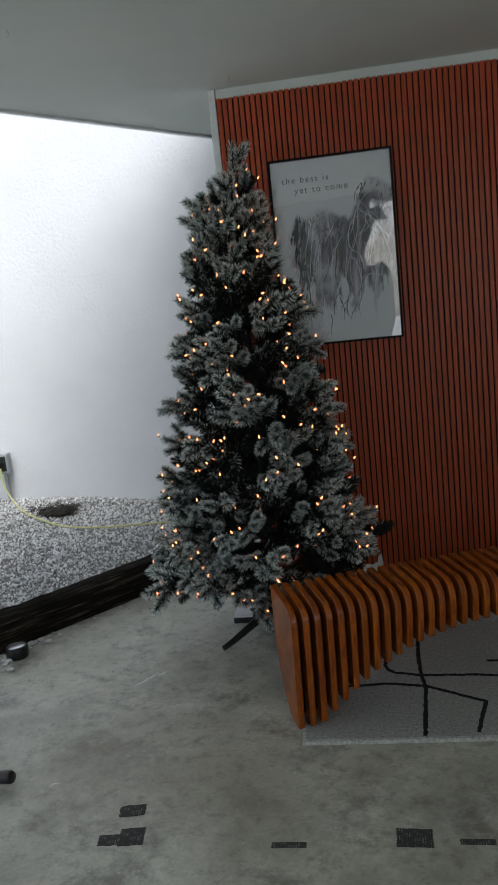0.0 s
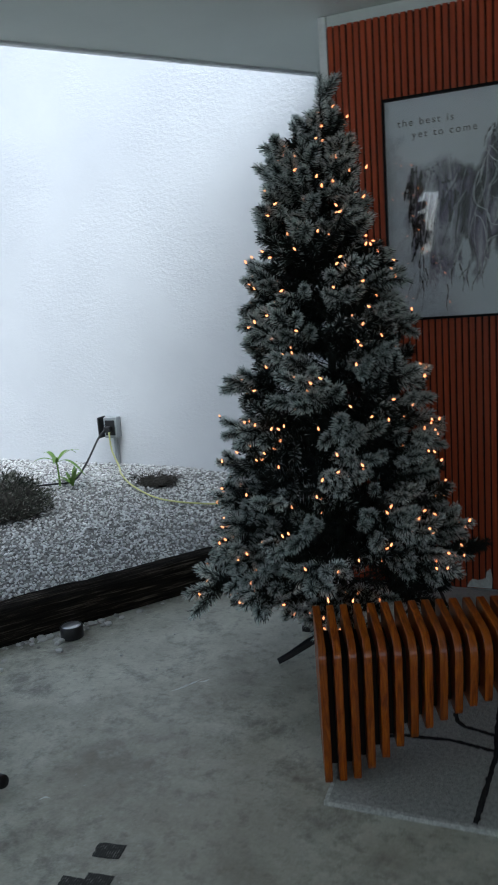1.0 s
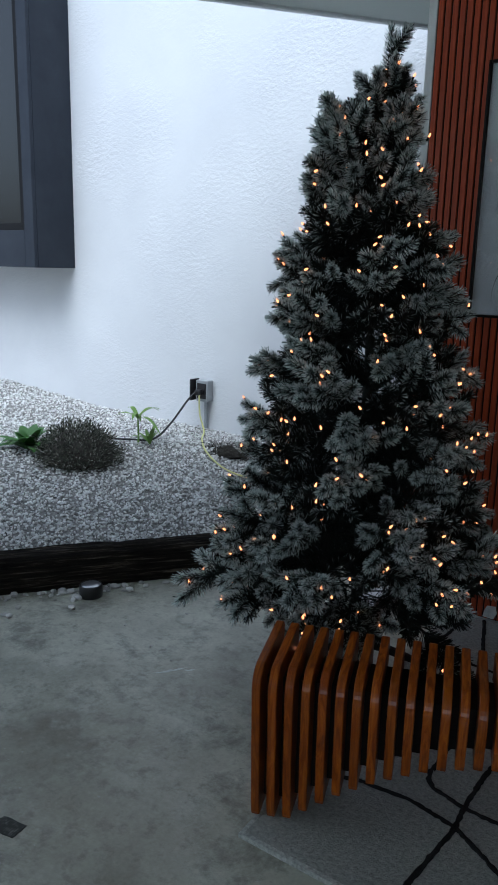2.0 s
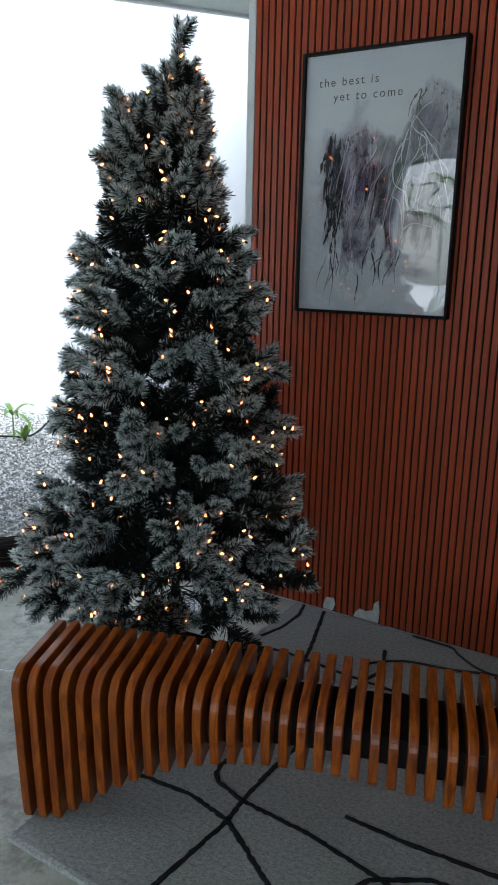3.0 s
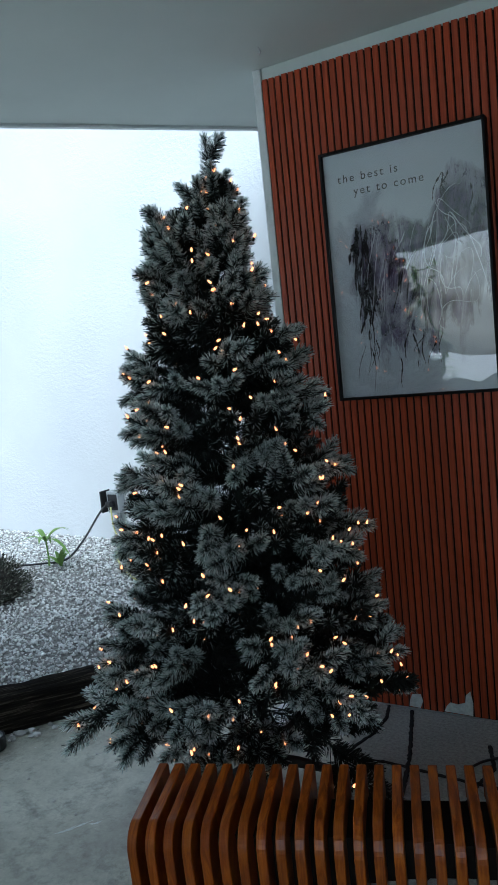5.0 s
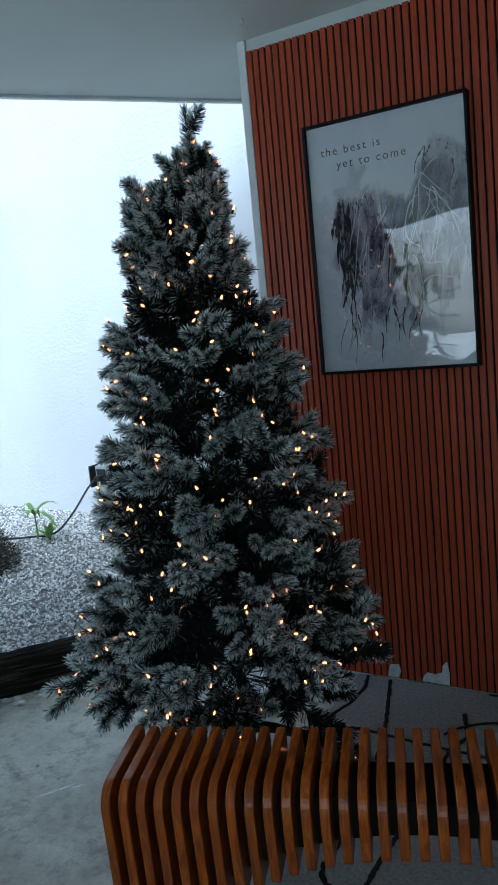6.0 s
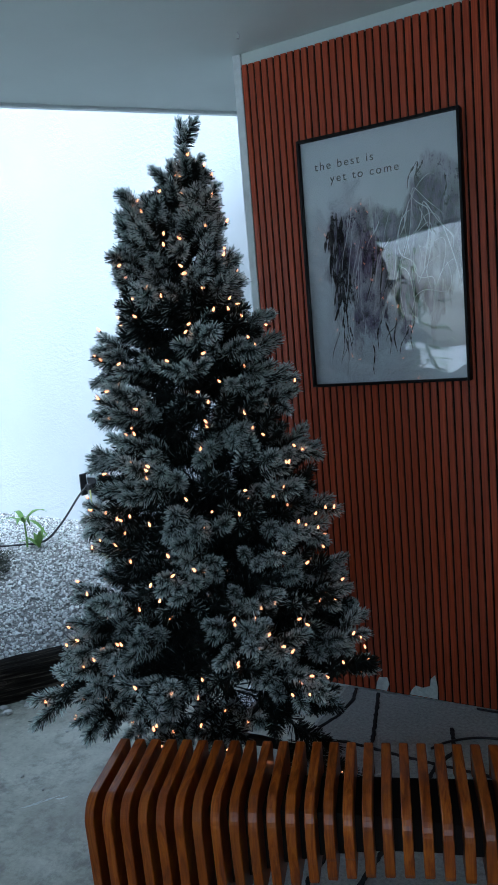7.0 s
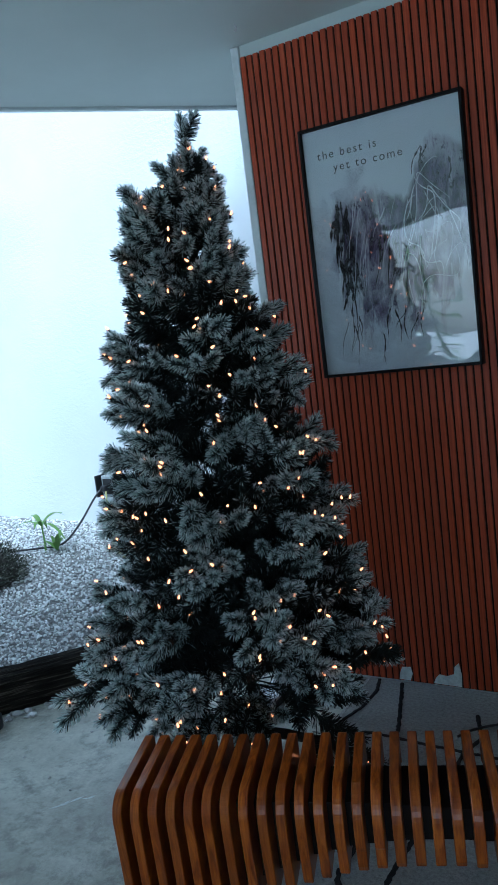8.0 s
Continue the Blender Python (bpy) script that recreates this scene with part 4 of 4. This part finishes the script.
def build_plants():
    rng = random.Random(8)
    # broad-leaved plant
    x, y = -2.37, -0.10
    plant = thing("hosta_plant", "low bright green broad-leaved plant in the gravel", "plant", (x, y, bed_z(x, y) - 0.01))
    for k in range(34):
        bm = bmesh.new()
        az = k * 2.4 + rng.uniform(-0.3, 0.3)
        blade(bm, (0, 0, 0), az, rng.uniform(0.2, 0.32), rng.uniform(0.026, 0.04), rng.uniform(0.5, 1.25), rng.uniform(0.35, 0.7))
        part("leaf", bm, M["leaf"], plant, smooth=True)
    # two spider-like plants side by side
    for x, y, tall, n in ((-1.97, 0.43, 0.17, 7), (-1.88, 0.44, 0.02, 9)):
        plant = thing("dracaena_plant", "thin young plant with arching pale green strap leaves" if tall > 0.1 else "small tuft of pale strap leaves with dry tips in the gravel", "plant", (x, y, bed_z(x, y) - 0.01))
        if tall > 0.1:
            part("stem", tube(bmesh.new(), [(0, 0, 0), (0.004, 0, 0.07), (-0.004, 0.004, tall)], [0.007, 0.006, 0.005], 6), M["leaf_pale"], plant)
        for k in range(n):
            bm = bmesh.new()
            if tall > 0.1:
                blade(bm, (0, 0, tall), k * 2.4 + 0.4, rng.uniform(0.19, 0.27), rng.uniform(0.012, 0.017), rng.uniform(0.45, 1.0), rng.uniform(0.45, 0.85), 9)
            else:
                blade(bm, (0, 0, tall), k * 2.4 + 0.9, rng.uniform(0.13, 0.22), rng.uniform(0.010, 0.015), rng.uniform(0.6, 1.3), rng.uniform(0.25, 0.6))
            part("leaf", bm, M["leaf_pale"], plant, smooth=True)
    # dry dome shrub: a mound of many small leaves
    x, y = -2.05, 0.0
    shrub = thing("dome_shrub", "low dry grey-green mounded shrub in the gravel", "shrub", (x, y, bed_z(x, y) - 0.02))
    bm = bmesh.new()
    bmesh.ops.create_icosphere(bm, subdivisions=3, radius=1.0)
    for v in bm.verts:
        k = 1 + 0.12 * noise.noise(v.co * 2.5)
        v.co = Vector((v.co.x * 0.22 * k, v.co.y * 0.20 * k, max(0.0, v.co.z) * 0.185 * k))
    part("mound", bm, M["soil"], shrub, smooth=True)
    verts, faces = [], []
    for k in range(7000):
        a, h = rng.uniform(0, 2 * math.pi), rng.random()
        r = math.sqrt(1 - h * h)
        nrm = Vector((math.cos(a) * r, math.sin(a) * r, h))
        k2 = (1 + 0.18 * noise.noise(nrm * 2.5) + 0.3 * noise.noise(nrm * 7)) * rng.uniform(0.93, 1.12)
        p = Vector((nrm.x * 0.228 * k2, nrm.y * 0.208 * k2, nrm.z * 0.195 * k2 + 0.004))
        w = (nrm + Vector((rng.uniform(-1, 1), rng.uniform(-1, 1), rng.uniform(-0.4, 1))) * 0.9).normalized()
        s = w.cross(nrm + Vector((0.1, 0.2, 0.3))).normalized()
        ln, wd = rng.uniform(0.012, 0.028), rng.uniform(0.002, 0.0045)
        i = len(verts)
        verts += [p, p + w * ln * 0.5 + s * wd, p + w * ln, p + w * ln * 0.5 - s * wd]
        faces.append((i, i + 1, i + 2, i + 3))
    me = bpy.data.meshes.new("foliage")
    me.from_pydata([tuple(v) for v in verts], [], faces)
    me.materials.append(M["shrub"])
    ob = new("foliage", me)
    ob.parent = shrub
    ob["kind"] = "stuff"
    # low clump of dead plant in the gravel near the wall
    x, y = -1.45, 0.72
    clump = thing("dead_clump", "flat dark dried-out plant clump in the gravel", "plant", (x, y, bed_z(x, y) - 0.005))
    bm = bmesh.new()
    bmesh.ops.create_icosphere(bm, subdivisions=3, radius=1.0)
    for v in bm.verts:
        k = 1 + 0.45 * noise.noise(v.co * 2.2 + Vector((3, 1, 0)))
        v.co = Vector((v.co.x * 0.125 * k, v.co.y * 0.10 * k, max(0.0, v.co.z) * 0.035 * (1 + 0.9 * noise.noise(v.co * 6))))
    part("root_ball", bm, M["soil"], clump)
    bm = bmesh.new()
    for k in range(260):
        a, r = rng.uniform(0, 6.28), 0.14 * math.sqrt(rng.random())
        p = Vector((math.cos(a) * r * 1.1, math.sin(a) * r * 0.85, 0.008))
        up = Vector((rng.uniform(-0.04, 0.04), rng.uniform(-0.04, 0.04), rng.uniform(0.015, 0.06)))
        tube(bm, [p, p + up * 0.6, p + up + Vector((up.x, up.y, -0.012))], [0.0028, 0.0024, 0.0012], 3)
    ob = part("dry_thatch", bm, M["soil"], clump)
    ob["kind"] = "stuff"
    # grey rock
    x, y = -2.50, -0.33
    bm = bmesh.new()
    bmesh.ops.create_icosphere(bm, subdivisions=3, radius=1.0)
    for v in bm.verts:
        k = 1 + 0.25 * noise.noise(v.co * 1.7)
        v.co = Vector((v.co.x * 0.11 * k, v.co.y * 0.07 * k, v.co.z * 0.045 * k))
    ob = mesh_object("garden_rock", bm, M["stone"], smooth=True)
    ob.location = (x, y, bed_z(x, y) + 0.012)
    tagged(ob, "flat pale grey rock lying in the gravel", "rock")


build_plants()


def build_doorway_plant(x, y, height, seed):
    """A tall leafy plant on the floor outside the rear doorway."""
    rng = random.Random(seed)
    plant = thing("leafy_plant", "tall green leafy plant standing outside the doorway", "plant", (x, y, 0), group="plants outside the doorway")
    stems, leaves = bmesh.new(), bmesh.new()
    for k in range(5):
        a = rng.uniform(0, 6.28)
        top = Vector((0.16 * math.cos(a), 0.10 * math.sin(a), height * rng.uniform(0.75, 1)))
        tube(stems, [(0.02 * math.cos(a), 0.02 * math.sin(a), 0.0), top * 0.5, top], [0.012, 0.009, 0.005], 5)
        for j in range(34):
            t = rng.uniform(0.3, 1)
            blade(leaves, top * t, rng.uniform(0, 6.28), rng.uniform(0.12, 0.24), 0.03, rng.uniform(0.2, 0.9), rng.uniform(0.3, 0.9), 4)
    part("stem", stems, M["leaf"], plant)
    part("foliage", leaves, M["leaf_pale"], plant, "pale green leaves")


build_doorway_plant(-1.02, -5.38, 2.3, 5)
build_doorway_plant(-0.25, -5.42, 1.55, 8)


def build_socket():
    """The outdoor socket on the garden wall, with its plug, conduit and two cables."""
    x0, z0 = -1.97, 0.515
    box_ = thing("outdoor_socket", "grey outdoor socket box with open dark cover on the white wall", "socket", (x0, 1.069, z0))
    part("housing", boxed((0.0, -0.065, 0), (0.10, 0, 0.145), 0.006), M["grey_box"], box_)
    part("cover", boxed((-0.028, -0.10, 0.004), (-0.016, -0.005, 0.150), 0.004), M["black"], box_, "dark open hinged cover")
    part("face_plate", boxed((0.012, -0.069, 0.02), (0.088, -0.064, 0.125), 0.002), M["black"], box_, "dark socket face")
    part("plug", boxed((0.022, -0.112, 0.045), (0.066, -0.068, 0.085), 0.008), M["black"], box_, "black plug")
    part("conduit", tube(bmesh.new(), [(0.055, -0.02, -0.19), (0.055, -0.02, 0.0)], 0.014, 10), M["grey_box"], box_, "grey conduit pipe")
    g = lambda x, y: (x, y, bed_z(x, y) + 0.012)
    pts = smooth_line([(x0 + 0.06, 0.965, z0 + 0.05), (x0 + 0.075, 0.955, 0.44), (-1.83, 0.92, bed_z(-1.83, 0.92) + 0.02), g(-1.72, 0.76), g(-1.56, 0.60), g(-1.36, 0.49), g(-1.20, 0.465), g(-1.0, 0.505), g(-0.80, 0.575), g(-0.62, 0.60), g(-0.45, 0.5)], 8)
    tagged(mesh_object("yellow_cable", tube(bmesh.new(), pts, 0.0058, 6), M["yellow_cable"], smooth=True), "yellow extension cable lying across the gravel", "cable")
    pts = smooth_line([(x0 + 0.03, 0.96, z0 + 0.065), (-1.96, 0.90, 0.53), (-1.955, 0.72, 0.40), g(-1.95, 0.55), g(-2.05, 0.45), g(-2.25, 0.36), g(-2.5, 0.3)], 8)
    tagged(mesh_object("black_cable", tube(bmesh.new(), pts, 0.007, 6), M["black"], smooth=True), "black cable running from the socket into the gravel", "cable")


build_socket()


def build_window():
    """The dark window high in the garden wall."""
    x1, x0, z0, z1 = -3.20, -5.4, 1.375, 3.5
    win = thing("window_1", "dark navy metal window with reflecting glass", "window", (x1, 1.069, z0), kind="structure")
    w, h, d = x1 - x0, z1 - z0, 0.38
    part("side_panel", boxed((-0.03, -d + 0.03, 0), (0, 0, h), 0.003), M["navy"], win, "dark navy side panel of the bay")
    part("window_sill", boxed((-w, -d + 0.03, 0), (-0.03, 0, 0.03), 0.003), M["navy"], win, "dark navy underside")
    part("window_frame", boxed((-0.10, -d, 0), (0, -d + 0.028, h), 0.003), M["navy"], win)
    part("window_frame", boxed((-w, -d, 0), (-0.10, -d + 0.028, 0.26), 0.003), M["navy"], win, "broad dark bottom panel")
    part("sash", boxed((-0.14, -d + 0.004, 0.26), (-0.10, -d + 0.03, h), 0.003), M["frame"], win)
    part("sash", boxed((-w, -d + 0.004, 0.26), (-0.14, -d + 0.03, 0.31), 0.003), M["frame"], win)
    part("pane", boxed((-w, -d + 0.012, 0.31), (-0.14, -d + 0.02, h)), M["dark_glass"], win, "dark reflecting pane")


build_window()


# ---- small things ----
def build_small():
    # shallow black dish by the sleeper
    dish = thing("round_tin", "small round black tin with a bright metal inside, on concrete", "tin", (-1.062, -0.84, 0))
    part("rim", lathe(bmesh.new(), [(0.046, 0.0), (0.050, 0.004), (0.050, 0.052), (0.047, 0.056), (0.043, 0.056), (0.042, 0.044)], 28), M["black"], dish, smooth=True)
    part("lid", lathe(bmesh.new(), [(0.0425, 0.050), (0.0425, 0.0545), (0.028, 0.057), (0.01, 0.0575)], 24), M["steel"], dish, "dull metal lid", True)

    # white-topped strip lying under the tree
    strip = thing("floor_strip", "white-topped strip with dark edges lying under the tree", "strip", (-0.088, -0.58, 0))
    part("base", boxed((0, 0, 0), (0.095, 0.56, 0.028), 0.003), M["black"], strip, "dark base")
    part("top", boxed((0.003, 0.003, 0.028), (0.092, 0.557, 0.042), 0.003), M["board"], strip, "white top")

    # black tube of a stand on the floor
    stand = thing("stand_foot", "black steel tube foot with a rubber cap on concrete", "stand", (-0.655, -1.81, 0))
    part("tube", tube(bmesh.new(), [(-0.03, 0.0, 0.036), (-0.75, 0.16, 0.11)], 0.017, 12), M["black"], stand, smooth=True)
    part("cap", lathe(bmesh.new(), [(0.016, -0.045), (0.021, -0.04), (0.0215, 0.03), (0.019, 0.036)], 14), M["black"], stand, "ribbed rubber cap", True).matrix_local = pose(-0.02, 0, 0.033, 0, 82, -12)

    # dark glue residue on the floor
    rng = random.Random(3)
    for x, y, w, h, turn, jag in ((-0.204, -1.941, 0.085, 0.055, 8, 0.3), (-0.175, -2.055, 0.075, 0.075, 6, 0.1), (-0.238, -2.07, 0.075, 0.05, 4, 0.45),
                                  (0.281, -2.093, 0.10, 0.022, 0, 0.15), (0.622, -2.068, 0.10, 0.075, -3, 0.12), (0.785, -2.085, 0.095, 0.022, -2, 0.12)):
        bm = bmesh.new()
        ring = []
        for k in range(20):
            a = 2 * math.pi * (k + 0.5) / 20
            q = 1 / max(abs(math.cos(a)), abs(math.sin(a)))
            j = 1 - jag * rng.random() * 0.45
            ring.append(bm.verts.new((w / 2 * q * math.cos(a) * j, h / 2 * q * math.sin(a) * j, 0.0)))
        up = [bm.verts.new((v.co.x * 0.97, v.co.y * 0.97, 0.0016)) for v in ring]
        for k in range(20):
            bm.faces.new((ring[k], ring[(k + 1) % 20], up[(k + 1) % 20], up[k]))
        bm.faces.new(up)
        ob = mesh_object("floor_patch", bm, M["residue"])
        ob.matrix_world = pose(x, y, 0.0004, 0, 0, turn)
        tagged(ob, "dark ribbed patch of old glue on the concrete", "floor mark", "glue marks on the floor")

    # pale scratches in the concrete
    for pts in ([(-0.405, -1.15), (-0.375, -1.105), (-0.343, -1.05)], [(-0.42, -1.16), (-0.392, -1.128), (-0.378, -1.092)], [(-0.35, -1.075), (-0.325, -1.062), (-0.312, -1.04)], [(-0.52, -1.815), (-0.508, -1.80), (-0.49, -1.80)]):
        bm = bmesh.new()
        fine = smooth_line([(x, y, 0) for x, y in pts], 6)
        rows = []
        for i, p in enumerate(fine):
            wid = 0.005 * math.sin(math.pi * (i + 0.3) / len(fine)) * rng.uniform(0.4, 1.3)
            rows.append([bm.verts.new((p[0] - wid, p[1] + wid * 0.6, 0.0)), bm.verts.new((p[0], p[1], 0.0008)), bm.verts.new((p[0] + wid, p[1] - wid * 0.6, 0.0))])
        for a, b in zip(rows, rows[1:]):
            for k in range(2):
                bm.faces.new((a[k], a[k + 1], b[k + 1], b[k]))
        ob = mesh_object("floor_scratch", bm, M["tear"])
        ob.location = (0, 0, 0.0005)
        tagged(ob, "pale scratch mark in the grey concrete floor", "floor mark", "scratches in the floor")

    # hooks in the ceiling
    for x, y in ((0.097, -0.19), (-0.59, -1.08)):
        bm = bmesh.new()
        tube(bm, [(0, 0, 0), (0, 0, -0.008), (0.006, 0, -0.014), (0.006, 0, -0.022), (0, 0, -0.027), (-0.006, 0, -0.022)], 0.0018, 5)
        ob = mesh_object("ceiling_hook", bm, M["steel"])
        ob.location = (x, y, CEIL + 0.001)
        tagged(ob, "small bent steel hook in the ceiling", "hook", "hooks in the ceiling")

    # cables along the foot of the slat wall
    for pts in ([(0.80, -0.035, 0.02), (0.95, -0.04, 0.02), (1.0, -0.085, 0.02), (1.13, -0.15, 0.02), (1.4, -0.12, 0.02), (1.9, -0.05, 0.02)],
                [(1.12, -0.155, 0.02), (1.0, -0.2, 0.02), (0.85, -0.235, 0.02), (0.76, -0.30, 0.02), (0.72, -0.36, 0.02)]):
        tagged(mesh_object("floor_cable", tube(bmesh.new(), smooth_line(pts, 6), 0.0045, 5), M["black"], smooth=True), "thin black cable lying on the rug by the wall", "cable", "cables on the rug")


build_small()


# ---- slats and torn patches of the clad wall ----
def build_slats():
    pitch, wide = 0.0281, 0.0212
    h = WALL_TOP - 0.018
    meshes = []
    for k in range(6):
        rng = random.Random(60 + k)
        bm = bmesh.new()
        top = h + rng.uniform(-0.0012, 0.001)
        rows = []
        for z in (0.0, top * 0.25, top * 0.5, top * 0.75, top):
            w = rng.uniform(-0.0006, 0.0006)
            rows.append([bm.verts.new((x + w, y, z)) for x, y in ((0, 0.006), (0, -0.0045), (0.0015, -0.006), (wide - 0.0015, -0.006), (wide, -0.0045), (wide, 0.006))])
        for a, b in zip(rows, rows[1:]):
            for j in range(5):
                bm.faces.new((a[j], a[j + 1], b[j + 1], b[j]))
        bm.faces.new(list(reversed(rows[0])))
        bm.faces.new(rows[-1])
        bmesh.ops.recalc_face_normals(bm, faces=bm.faces[:])
        me = bpy.data.meshes.new("slat")
        bm.to_mesh(me)
        bm.free()
        me.materials.append(M["slat"])
        meshes.append(me)
    rng = random.Random(77)
    for i in range(int(3.48 / pitch)):
        ob = new("slat", rng.choice(meshes))
        ob.parent = wall_north
        ob.location = (0.004 + i * pitch, -0.0062, 0.018 + rng.uniform(-0.0008, 0.0008))
    # torn spots at the foot, where the white wall shows
    for outline in ([(0.395, 0.022), (0.44, 0.020), (0.452, 0.05), (0.445, 0.078), (0.41, 0.074), (0.40, 0.05)],
                    [(0.535, 0.022), (0.645, 0.020), (0.648, 0.07), (0.64, 0.118), (0.622, 0.10), (0.618, 0.07), (0.59, 0.058), (0.56, 0.062), (0.545, 0.045)]):
        bm = bmesh.new()
        a = [bm.verts.new((x, -0.0142, z)) for x, z in outline]
        b = [bm.verts.new((x, -0.0126, z)) for x, z in outline]
        bm.faces.new(a)
        bm.faces.new(list(reversed(b)))
        n = len(a)
        for k in range(n):
            bm.faces.new((a[(k + 1) % n], a[k], b[k], b[(k + 1) % n]))
        bmesh.ops.recalc_face_normals(bm, faces=bm.faces[:])
        part("torn_patch", bm, M["tear"], wall_north, "bare white spot where the cladding is torn")


build_slats()
